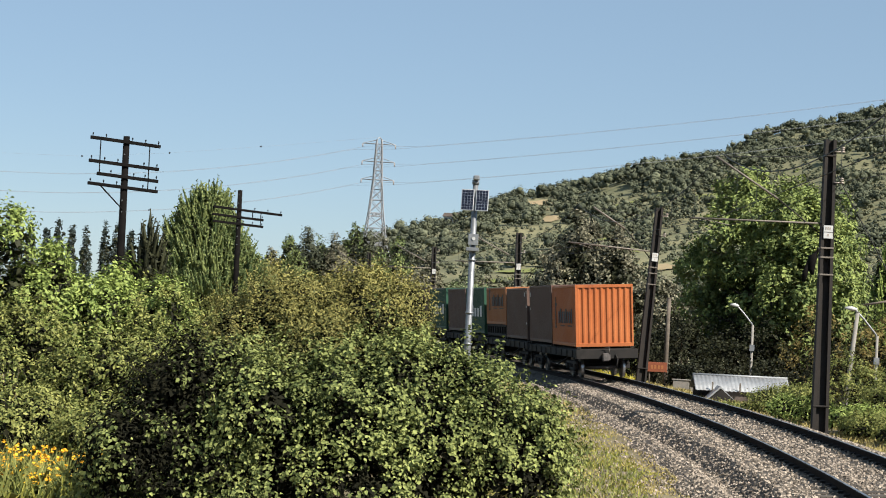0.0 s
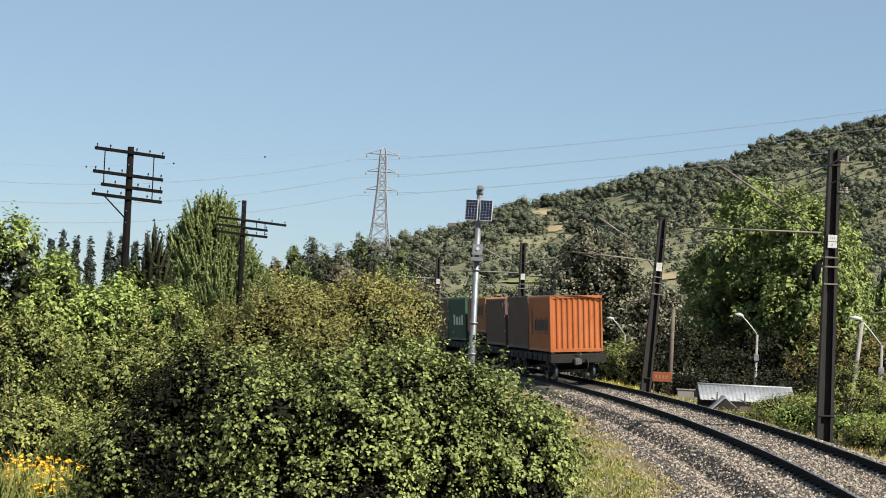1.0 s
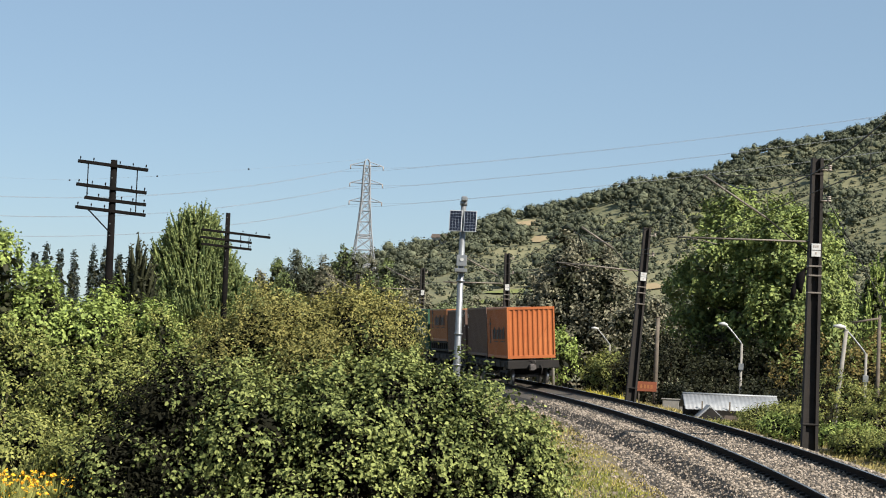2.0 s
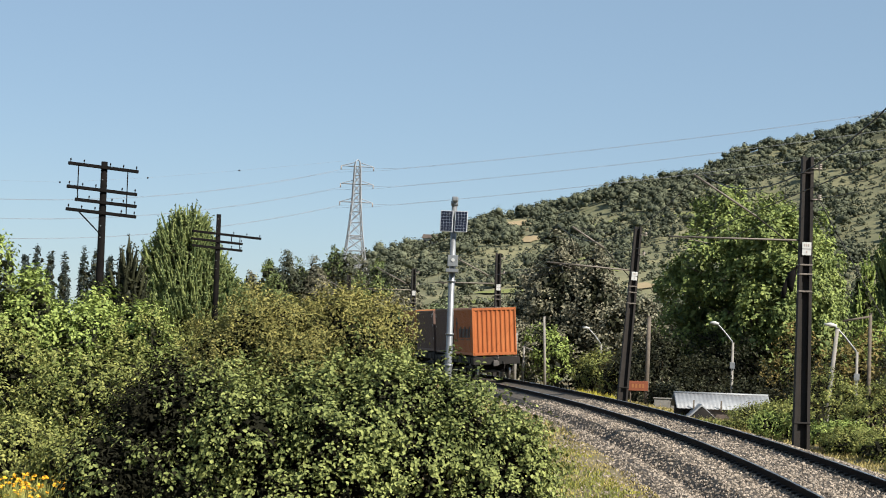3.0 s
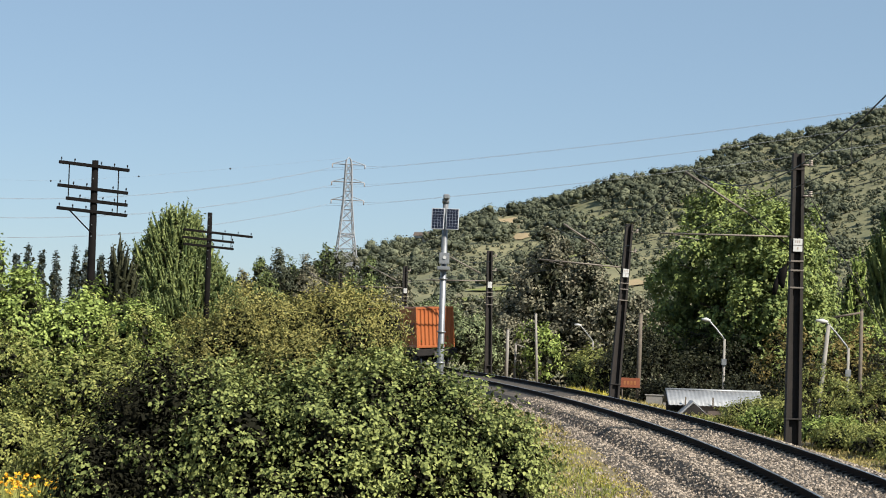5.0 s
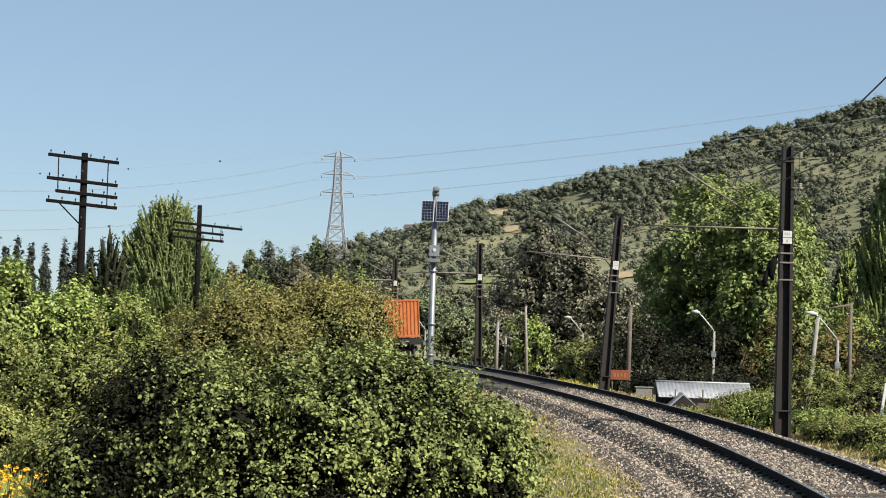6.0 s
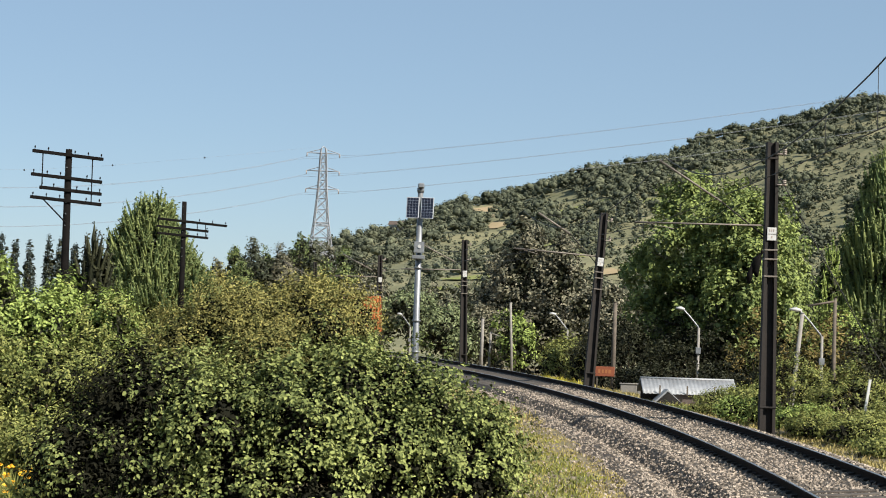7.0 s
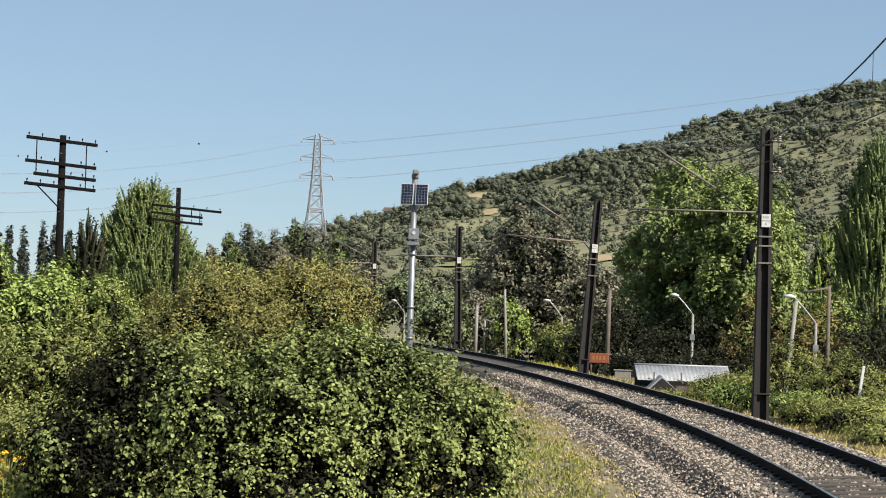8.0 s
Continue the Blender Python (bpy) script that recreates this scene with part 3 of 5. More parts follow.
def wagon(length):
    """Flat container wagon, foot of the wheels at z = 0, y along the train, its tail at y = -length / 2."""
    t = thing("container_wagon", pose(0, 0, 0), "black iron flat wagon carrying shipping containers", "wagon", "wagons of the train")
    l = length / 2
    for sx in (-1, 1):
        box_part("side_sill", (sx * 1.18 - 0.09, sx * 1.18 + 0.09, -l, l, 0.86, 1.18), M_UNDER, t, 0.015)
        for k in range(9):
            y = -l + 0.8 + k * (length - 1.6) / 8
            box_part("stake_pocket", (sx * 1.285 - 0.02, sx * 1.285 + 0.02, y - 0.05, y + 0.05, 0.88, 1.16), M_UNDER, t)
        for y in (-1.9, 1.9):
            tube_part("truss_rod", [(sx * 1.1, y * 1.9, 0.86), (sx * 1.1, y * 0.6, 0.48), (sx * 1.1, 0, 0.48)], 0.03, M_UNDER, t, 6)
    box_part("deck", (-1.09, 1.09, -l, l, 1.10, 1.22), M_UNDER, t, 0.01)
    for k in range(7):
        y = -l + 0.5 + k * (length - 1.0) / 6
        box_part("cross_beam", (-1.09, 1.09, y - 0.12, y + 0.12, 0.88, 1.10), M_UNDER, t)
    for sy in (-1, 1):
        box_part("headstock", (-1.30, 1.30, sy * l - 0.14, sy * l + 0.14, 0.80, 1.20), M_UNDER, t, 0.02)
        for sx in (-1, 1):
            for yy in (0.22, CL - 0.02):
                box_part("twist_lock", (sx * 1.12 - 0.09, sx * 1.12 + 0.09, sy * (l - yy) - 0.09, sy * (l - yy) + 0.09, 1.22, DECK - 0.004), M_UNDER, t, 0.01)
        # coupler
        bm = bmesh.new()
        box(bm, -0.12, 0.12, sy * (l + 0.16) - 0.12, sy * (l + 0.16) + 0.12, 0.74, 1.0, 0.03)
        box(bm, -0.22, 0.06, sy * (l + 0.22) - 0.08, sy * (l + 0.22) + 0.08, 0.70, 1.04, 0.04)
        part("coupler", bm, M_WHEEL, t, "worn iron knuckle coupler")
        tube_part("brake_hose", [(0.35, sy * (l + 0.15), 0.98), (0.42, sy * (l + 0.26), 0.80), (0.36, sy * (l + 0.24), 0.45)], 0.03, M_UNDER, t, 6)
        tube_part("cut_lever", [(-0.2, sy * (l + 0.17), 1.22), (0.05, sy * (l + 0.3), 1.30), (0.1, sy * (l + 0.25), 0.95)], 0.018, M_WHEEL, t, 6)
        bogie = new("bogie")
        bogie.parent = t
        bogie.location = (0, sy * (l - 2.0), 0)
        for sx in (-1, 1):
            bm = bmesh.new()
            box(bm, sx * 1.06 - 0.06, sx * 1.06 + 0.06, -1.15, 1.15, 0.56, 0.70, 0.02)
            box(bm, sx * 1.06 - 0.06, sx * 1.06 + 0.06, -0.55, 0.55, 0.26, 0.40, 0.02)
            bars(bm, [((sx * 1.06, -0.9, 0.6), (sx * 1.06, -0.4, 0.33)), ((sx * 1.06, 0.9, 0.6), (sx * 1.06, 0.4, 0.33)), ((sx * 1.06, -0.25, 0.33), (sx * 1.06, -0.25, 0.62)), ((sx * 1.06, 0.25, 0.33), (sx * 1.06, 0.25, 0.62))], 0.05, 6)
            for q in (-0.89, 0.89):
                box(bm, sx * 1.08 - 0.1, sx * 1.08 + 0.1, q - 0.14, q + 0.14, 0.34, 0.60, 0.03)
            part("side_frame", bm, M_UNDER, bogie)
        box_part("bolster", (-1.0, 1.0, -0.2, 0.2, 0.46, 0.86), M_UNDER, bogie, 0.02)
        for q in (-0.89, 0.89):
            ws = wheelset(bogie)
            WHEELS.append((ws, q))
    return t


HAM = lambda ink: [(2.0, 0.75, 0.26, 1.35, 1, ink), (1.75, 1.72, 0.76, 0.12, 1, ink), (1.85, 0.75, 0.56, 0.1, 1, ink), (-2.2, 0.98, 3.7, 0.62, 8, ink), (-2.2, 0.84, 3.7, 0.05, 2, ink)]
MARKS = [(-2.96, 2.25, 0.2, 0.12, 1, M_WINK), (-2.96, 1.55, 0.2, 0.10, 1, M_WINK), (-2.96, 0.75, 0.2, 0.10, 1, M_WINK), (-2.5, 2.1, 0.3, 0.2, 1, M_WINK)]
EVG = [(-2.2, 0.95, 3.6, 0.62, 4, M_WINK)]
LOADS = [
    (M_ORANGE, "orange corrugated steel container with dark lettering, rust streaks", HAM(M_INK), CH),
    (M_BROWN, "dull brown corrugated steel container", [(2.72, 2.1, 0.2, 0.22, 1, M_WINK), (2.78, 1.5, 0.15, 0.1, 1, M_WINK)], CH + 0.04),
    (M_BROWN, "dull brown corrugated steel container", MARKS, CH - 0.06),
    (M_OCHRE, "faded orange container with dark lettering on a raised rack", HAM(M_INK), 1.98),
    (M_GREEN, "dark green corrugated container with white lettering", EVG, CH),
    (M_BROWN, "dull brown corrugated steel container", [], CH - 0.04),
    (M_GREEN, "dark green corrugated container with white lettering", EVG, CH),
    (M_BROWN, "dull brown corrugated steel container", [], CH),
]
WAGON_L = 12.64


def build_train():
    arc = 0.0
    for k in range(4):
        w = wagon(WAGON_L)
        MOVERS.append((w, arc + WAGON_L / 2, 0.0))
        for j in range(2):
            mat, label, ink, h = LOADS[2 * k + j]
            c = container(mat, label, ink, h)
            place = arc + 0.12 + CL / 2 + j * (CL + 0.28)
            lift = DECK
            if h < 2.2:
                # the short box stands on a dark rack
                rack = thing("flat_rack", pose(0, 0, 0), "dark steel rack under a short container", "rack")
                box_part("base", (-1.2, 1.2, -3.0, 3.0, 0.0, 0.14), M_UNDER, rack, 0.02)
                box_part("top_frame", (-1.2, 1.2, -3.0, 3.0, 0.50, 0.606), M_UNDER, rack, 0.02)
                for sx in (-1, 1):
                    for i in range(9):
                        y = -2.92 + i * 0.73
                        box_part("rib", (sx * 1.14 - 0.05, sx * 1.14 + 0.05, y - 0.08, y + 0.08, 0.14, 0.50), M_UNDER, rack)
                MOVERS.append((rack, place, DECK))
                lift = DECK + 0.61
            MOVERS.append((c, place, lift))
        arc += WAGON_L + 0.62


build_train()


def rolled(t):
    """Metres run since the start: the train slowly gathers speed."""
    return 7.85 * t + 0.05 * t * t


def motions():
    for ob, arc, up in MOVERS:
        walk(ob, [(t, on_track(TAIL + rolled(t) + arc, 0, up)) for t in TIMES])
    steps = [k / 15 for k in range(121)]
    for ws, q in WHEELS:
        walk(ws, [(t, pose(0, q, 0.42, -math.degrees(rolled(t) / 0.42), 0, 0)) for t in steps])


# ---------------------------------------------------------------- masts, wires and poles
MASTS = [(23.5, 0.0, 8.4), (53.0, -0.2, 8.05), (82.2, 3.6, 7.6), (113.4, -1.0, 7.5), (142.0, -0.6, 7.3), (171.0, 0, 7.4)]
MAST_OFF = 2.82


def catenary_mast(y, lean, tall):
    x, yy = beside(y, MAST_OFF)
    turn = -math.degrees(math.atan(track_dx(y)))
    t = thing("catenary_mast", pose(x, yy, GRADE * y - 0.45, 0, lean, turn), "dark weathered steel catenary mast beside the railway", "mast", "catenary masts along the line")
    h = tall + 0.45
    for sx in (-1, 1):
        bm = bmesh.new()
        w0, w1 = 0.19, 0.115
        v = [bm.verts.new((sx * w + e, d, z)) for z, w in ((0, w0), (h, w1)) for e, d in ((-0.045, -0.13), (0.045, -0.13), (0.045, 0.13), (-0.045, 0.13))]
        bm.faces.new(v[0:4][::-1]), bm.faces.new(v[4:8])
        for k in range(4):
            bm.faces.new((v[k], v[(k + 1) % 4], v[4 + (k + 1) % 4], v[4 + k]))
        part("flange", bm, M_MASTW, t)
    bm = bmesh.new()
    v = [bm.verts.new((e, d, z)) for z, w in ((0.02, 0.15), (h - 0.02, 0.075)) for e, d in ((-w, 0.02), (w, 0.02), (w, 0.05), (-w, 0.05))]
    bm.faces.new(v[0:4][::-1]), bm.faces.new(v[4:8])
    for k in range(4):
        bm.faces.new((v[k], v[(k + 1) % 4], v[4 + (k + 1) % 4], v[4 + k]))
    part("web_plate", bm, M_MASTW, t)
    for z in (0.75, 4.55, 5.05, 5.32, 8.0):
        if z < h - 0.2:
            w = 0.25 - 0.09 * z / h
            box_part("band", (-w, w, -0.15, 0.15, z, z + 0.05), M_TUBE if 4 < z < 6 else M_MASTW, t, 0.008, "pale steel clamp band" if 4 < z < 6 else "")
    z0 = 5.62
    box_part("mast_plate", (-0.135, 0.135, -0.175, -0.155, z0, z0 + 0.38), M_WHITE, t, 0.006, "white enamel plate with unreadable marks")
    for k in range(3):
        box_part("plate_mark", (-0.08 + k * 0.06, -0.05 + k * 0.06, -0.182, -0.177, z0 + 0.26, z0 + 0.33), M_PORC, t)
    box_part("plate_mark", (-0.02, 0.02, -0.182, -0.177, z0 + 0.07, z0 + 0.13), M_PORC, t)
    box_part("plate_seam", (-0.135, 0.135, -0.181, -0.176, z0 + 0.18, z0 + 0.195), M_WHEEL, t)
    # cantilever towards the track
    far = y > 60
    tube_part("registration_arm", [(-0.15, -0.02, 6.06), (-2.0, -0.02, 6.05), (-4.0, -0.02, 6.04)], 0.036 if far else 0.026, M_TUBE, t, 7, "pale weathered steel tube")
    low, high = ((-1.47 if y < 100 else -0.6, 0.06, 6.95 if y < 100 else 6.55), (-3.0, 0.06, 7.75)) if far else ((-1.45, 0.06, 6.72), (-3.3, 0.06, 7.87))
    tube_part("top_tube", [(-0.16, 0.06, 5.75), low], 0.022, M_MASTW, t, 7)
    tube_part("bracket_tube", [low, high], 0.045 if far else 0.032, M_TUBE, t, 7, "pale weathered steel tube")
    tube_part("tie_rod", [(-0.13, 0.06, h - 0.5), high], 0.010, M_WIRE, t, 5)
    tube_part("steady_arm", [(-3.6, -0.02, 6.02), (-2.85, -0.02, 5.88)], 0.014, M_TUBE, t, 5)
    for i, z in enumerate((h - 0.35, h - 1.25)):
        bm = bmesh.new()
        tube(bm, [(0.12, -0.16, z), (0.34, -0.16, z)], 0.02, 6)
        for k in range(3):
            tube(bm, [(0.34, -0.16, z - 0.02 + k * 0.06), (0.34, -0.16, z + 0.02 + k * 0.06)], 0.06, 8)
        part("insulator", bm, M_PORC, t, "brown porcelain insulator")
    return t


for y, lean, tall in MASTS[1:]:
    mast = catenary_mast(y, lean, tall)
    if y == 53.0:
        # black wrapped gear that hangs on this mast
        bm = bmesh.new()
        tube(bm, [(-0.24, -0.15, 5.3), (-0.42, -0.18, 5.05), (-0.46, -0.18, 4.72), (-0.40, -0.18, 4.55)], [0.06, 0.13, 0.11, 0.04], 8)
        tube(bm, [(-0.52, -0.16, 4.95), (-0.62, -0.16, 4.6), (-0.66, -0.16, 4.35)], [0.05, 0.09, 0.05], 7)
        part("wrapped_gear", bm, M_POLE, mast, "black wrapped tensioning gear")


def wire(name, pts, r, mat, label, category="wire", sides=5):
    return tagged(tube_part(name, pts, r, mat, None, sides), label, category, "wires")


def span(p, q, sag, n=10):
    p, q = Vector(p), Vector(q)
    return [p.lerp(q, k / n) - Vector((0, 0, 4 * sag * (k / n) * (1 - k / n))) for k in range(n + 1)]


def overhead_line():
    spots = [(beside(y, -0.35), GRADE * y) for y, _, _ in MASTS]
    hung = [7.15, 7.5, 7.5, 7.5, 7.5, 7.5]
    for (a, za), (b, zb), ha, hb in zip(spots, spots[1:], hung, hung[1:]):
        wire("contact_wire", span((*a, za + 5.66), (*b, zb + 5.66), 0.02, 4), 0.010, M_WIRE, "thin dark contact wire over the track", sides=4)
        carrier = wire("messenger_wire", span((*a, za + ha), (*b, zb + hb), 1.30, 14), 0.014, M_WIRE, "sagging dark messenger wire with droppers over the track", sides=5)
        for k in range(1, 8):
            f = k / 8
            p = Vector((*a, za + ha)).lerp(Vector((*b, zb + hb)), f) - Vector((0, 0, 4 * 1.30 * f * (1 - f)))
            q = Vector((*a, za + 5.66)).lerp(Vector((*b, zb + 5.66)), f)
            tube_part("dropper", [p, q], 0.006, M_WIRE, carrier, 4)
    tops = [(Vector((*beside(y, MAST_OFF + 0.34), GRADE * y + h - 1.2))) for y, _, h in MASTS]
    for a, b in zip(tops, tops[1:]):
        wire("feeder_wire", span(a, b, 0.45), 0.009, M_WIRE, "thin dark feeder wire between the mast tops", sides=4)


overhead_line()
stay = wire("guy_wire", [(9.55, 53.0, 7.3), (12.3, 53.0, 2.5), (15.0, 53.0, float(ground_z(15.0, 53.0)))], 0.014, M_WIRE, "slanting guy wire from the mast to the ground", sides=5)
for k, zz in enumerate((2.9, 2.65, 2.4, 1.1)):
    wire("lane_wire", span((17.2, 81.0, zz + 1.0), (34.0, 70.0, zz + 1.4), 0.5, 8), 0.009, M_WIRE, "thin overhead wire along the lane", sides=4)


def lane_wall():
    t = thing("low_wall", pose(8.75, 83.2, float(ground_z(8.75, 83.2)), 0, 0, -14), "low pale concrete wall beside the sign", "wall")
    box_part("wall_block", (-0.75, 0.0, -0.1, 0.1, -0.2, 0.50), M_CONC, t, 0.02)
    box_part("wall_block", (0.02, 0.85, -0.1, 0.1, -0.2, 0.46), M_CONC, t, 0.02)
    box_part("coping", (-0.8, 0.9, -0.13, 0.13, 0.50, 0.55), M_CONC, t, 0.01)


lane_wall()


def telegraph_pole(x, y, top, arms, rods, brace, label):
    """arms: height, left reach, right reach; the arms lie askew to the line."""
    z = float(ground_z(x, y))
    t = thing("telegraph_pole", pose(x, y, z - 0.3, 0, -0.2, 0), label, "telegraph pole", "telegraph poles in the hedge")
    h = top - z + 0.3
    tube_part("pole", [(0, 0, 0), (0, 0, h * 0.5), (0, 0, h)], [0.165, 0.145, 0.115], M_POLE, t, 12)
    for k in range(7):
        zz = h - 0.25 - 0.42 * k
        tube_part("bolt", [(-0.02, -0.135, zz), (-0.02, -0.155, zz)], 0.022, M_GALV, t, 6, "pale bolt head")
    yaw = pose(0, 0, 0, 0, 3.2, 28)
    for az, lo, hi in arms:
        m = Matrix.Translation((0, -0.16, az - z + 0.3)) @ yaw
        arm = box_part("crossarm", (-lo, hi, -0.055, 0.055, -0.06, 0.06), M_POLE, t, 0.012, m=m)
        for u in np.linspace(-lo + 0.08, hi - 0.08, 6):
            if 0.25 < abs(u):
                bm = bmesh.new()
                tube(bm, [m @ Vector((u, 0, 0.05)), m @ Vector((u, 0, 0.15))], 0.012, 5)
                tube(bm, [m @ Vector((u, 0, 0.11)), m @ Vector((u, 0, 0.15)), m @ Vector((u, 0, 0.19))], [0.026, 0.032, 0.018], 6)
                part("insulator", bm, M_POLE, arm)
    for u, i, j in rods:
        p = Matrix.Translation((0, -0.16, arms[i][0] - z + 0.3)) @ yaw @ Vector((u, 0, 0))
        q = Matrix.Translation((0, -0.16, arms[j][0] - z + 0.3)) @ yaw @ Vector((u, 0, 0))
        tube_part("rod", [p, q], 0.022, M_POLE, t, 5)
    if brace:
        p = Matrix.Translation((0, -0.16, arms[-1][0] - z + 0.3)) @ yaw @ Vector((-0.9, 0, 0))
        tube_part("brace", [p, (0, -0.12, arms[-1][0] - z + 0.3 - 0.8)], 0.028, M_POLE, t, 5)
    return t


telegraph_pole(-13.87, 66, 8.62, [(8.40, 1.3, 1.32), (7.56, 1.32, 1.3), (7.12, 1.0, 1.3), (6.74, 1.32, 1.3)], [(-0.92, 0, 2), (0.92, 0, 3)], True,
               "black tarred timber telegraph pole with four crossarms and rods")
telegraph_pole(-13.41, 92, 8.50, [(7.50, 1.35, 2.35), (7.12, 1.4, 1.35), (6.78, 1.35, 1.35)], [(1.2, 0, 2), (0.75, 0, 1)], False,
               "black tarred timber telegraph pole with three uneven crossarms")


def solar_mast():
    x, y = -0.84, 50.0
    z = float(ground_z(x, y))
    t = thing("solar_mast", pose(x, y, z, 0, 0.1, 0), "galvanised steel post with two small solar panels and a control box", "solar post")
    k = -z
    tube_part("post", [(0, 0, -0.2), (0, 0, 2.4 + k), (0, 0, 2.42 + k), (0, 0, 6.36 + k)], [0.10, 0.094, 0.088, 0.076], M_GALV, t, 16)
    for zz in (1.9, 2.75, 4.2, 4.45):
        tube_part("clamp_ring", [(0, 0, zz + k), (0, 0, zz + k + 0.05)], 0.118, M_GALV, t, 16)
    bm = bmesh.new()
    tube(bm, [(0, 0, 6.30 + k), (0, 0, 6.42 + k)], 0.10, 12)
    box(bm, -0.07, 0.10, -0.24, 0.02, 6.40 + k, 6.54 + k, 0.03)
    part("camera_head", bm, M_GALV, t, "grey sensor head on the post top")
    for sx in (-1, 1):
        m = pose(sx * 0.20, -0.15, 5.86 + k, 78, 0, -4)
        pan = new("solar_panel")
        pan.parent = t
        pan.matrix_basis = m
        box_part("frame", (-0.175, 0.175, -0.30, 0.30, -0.02, 0.012), M_FRAME, pan, 0.006)
        for i in range(4):
            for j in range(7):
                box_part("cell", (-0.155 + i * 0.079, -0.155 + i * 0.079 + 0.073, -0.28 + j * 0.081, -0.28 + j * 0.081 + 0.074, 0.012, 0.017), M_CELL, pan)
    tube_part("panel_bracket", [(-0.36, -0.10, 5.80 + k), (0.36, -0.10, 5.80 + k)], 0.02, M_GALV, t, 6)
    box_part("control_box", (-0.13, 0.15, -0.27, -0.09, 4.62 + k, 4.93 + k), M_GALV, t, 0.012, "grey steel control box with a round lens")
    tube_part("lens", [(0.02, -0.275, 4.80 + k), (0.02, -0.29, 4.80 + k)], 0.05, M_WHITE, t, 12)
    box_part("battery_tray", (-0.17, 0.17, -0.26, 0.10, 4.46 + k, 4.56 + k), M_GALV, t, 0.01)


solar_mast()


def street_lamp(x, y, head_z, bend_z, reach, label):
    z = float(ground_z(x, y))
    t = thing("street_lamp", pose(x, y, z), label, "street lamp", "street lamps by the lane")
    tube_part("column", [(0, 0, -0.2), (0, 0, 0.9), (0, 0, 0.92), (0, 0, bend_z - z)], [0.10, 0.09, 0.07, 0.06], M_CONC, t, 10)
    tube_part("arm", [(0, 0, bend_z - z - 0.3), (-0.05 * reach, 0, bend_z - z + 0.05), (-0.45 * reach, 0, (bend_z * 0.4 + head_z * 0.6) - z), (-0.75 * reach, 0, head_z - z - 0.05), (-reach * 0.85, 0, head_z - z)], 0.042, M_GALV, t, 8)
    bm = bmesh.new()
    tube(bm, [(-reach * 0.7, 0, head_z - z - 0.02), (-reach * 0.9, 0, head_z - z + 0.02), (-reach * 1.12, 0, head_z - z + 0.03)], [0.05, 0.10, 0.04], 8)
    part("lantern", bm, M_WHITE, t, "pale oblong lantern head")
    box_part("junction_box", (-0.14, 0.1, -0.16, -0.06, bend_z - z - 1.25, bend_z - z - 0.95), M_GALV, t, 0.01)
    return t


street_lamp(12.15, 88, 3.84, 2.95, 1.0, "pale concrete street lamp with a curved arm beside the shed")
street_lamp(16.45, 80, 3.84, 2.72, 1.3, "pale street lamp with a curved arm among russet shrubs")
street_lamp(8.63, 130, 3.74, 2.65, 1.22, "pale street lamp with a curved arm below the eucalyptus")
street_lamp(-2.98, 150, 3.49, 2.5, 1.0, "pale street lamp with a curved arm behind the line")


def post(x, y, top, r, mat, label, category, lean=0.0, arm=0.0, name="post"):
    z = float(ground_z(x, y))
    t = thing(name, pose(x, y, z, 0, lean, 0), label, category)
    tube_part("shaft", [(0, 0, -0.2), (0, 0, (top - z) * 0.5), (0, 0, top - z)], [r * 1.15, r, r * 0.85], mat, t, 9)
    if arm:
        tube_part("arm", [(0, 0, top - z - 0.1), (arm, 0, top - z - 0.35)], r * 0.6, mat, t, 6)
    tube_part("cap", [(0, 0, top - z), (0, 0, top - z + 0.03)], r, mat, t, 9)
    return t


post(2.43, 125, 3.23, 0.12, M_CONC, "pale concrete post beyond the track", "post", 0.6)
post(2.92, 122, 2.37, 0.08, M_CONC, "pale concrete post with a short side arm", "post", 1.0, 0.75)
post(4.3, 118, 4.28, 0.09, M_CONC, "tall slender pale concrete pole", "utility pole", -2.5, name="utility_pole")
post(8.25, 90, 4.07, 0.11, M_WOODPOST, "weathered grey timber pole beside the track", "utility pole", 0.5, name="utility_pole")
post(15.0, 80, 3.73, 0.10, M_CONC, "leaning pale concrete pole among shrubs", "utility pole", 5.5, name="utility_pole")
post(17.2, 81, 4.4, 0.09, M_WOODPOST, "dark timber pole with a crossarm among shrubs", "utility pole", 0.0, -1.2, name="utility_pole")


def line_sign():
    x, y = 7.5, 86.0
    z = float(ground_z(x, y))
    t = thing("railway_sign", pose(x, y, z, 0, 0, -8), "rusty orange sign board on two posts by the mast", "sign")
    box_part("board", (-0.46, 0.46, -0.03, 0.03, 0.52 - z, 0.98 - z), M_SIGN, t, 0.01)
    for sx in (-0.36, 0.36):
        tube_part("leg", [(sx, 0.06, -0.2), (sx, 0.06, 0.95 - z)], 0.035, M_WOODPOST, t, 7)
    for k in range(4):
        box_part("mark", (-0.30 + k * 0.16, -0.20 + k * 0.16, -0.037, -0.032, 0.66 - z, 0.84 - z), M_OCHRE, t)


line_sign()


def marker_plank():
    x, y = 12.5, 55.0
    z = float(ground_z(x, y))
    t = thing("white_plank", pose(x, y, z - 0.05, 0, 8, 10), "white painted plank leaning in the shrubs", "plank")
    box_part("board", (-0.045, 0.045, -0.02, 0.02, 0.0, 1.52 - z), M_WHITE, t, 0.008)
    box_part("foot", (-0.05, 0.05, 0.02, 0.06, 0.0, 0.8), M_WOODPOST, t)


marker_plank()


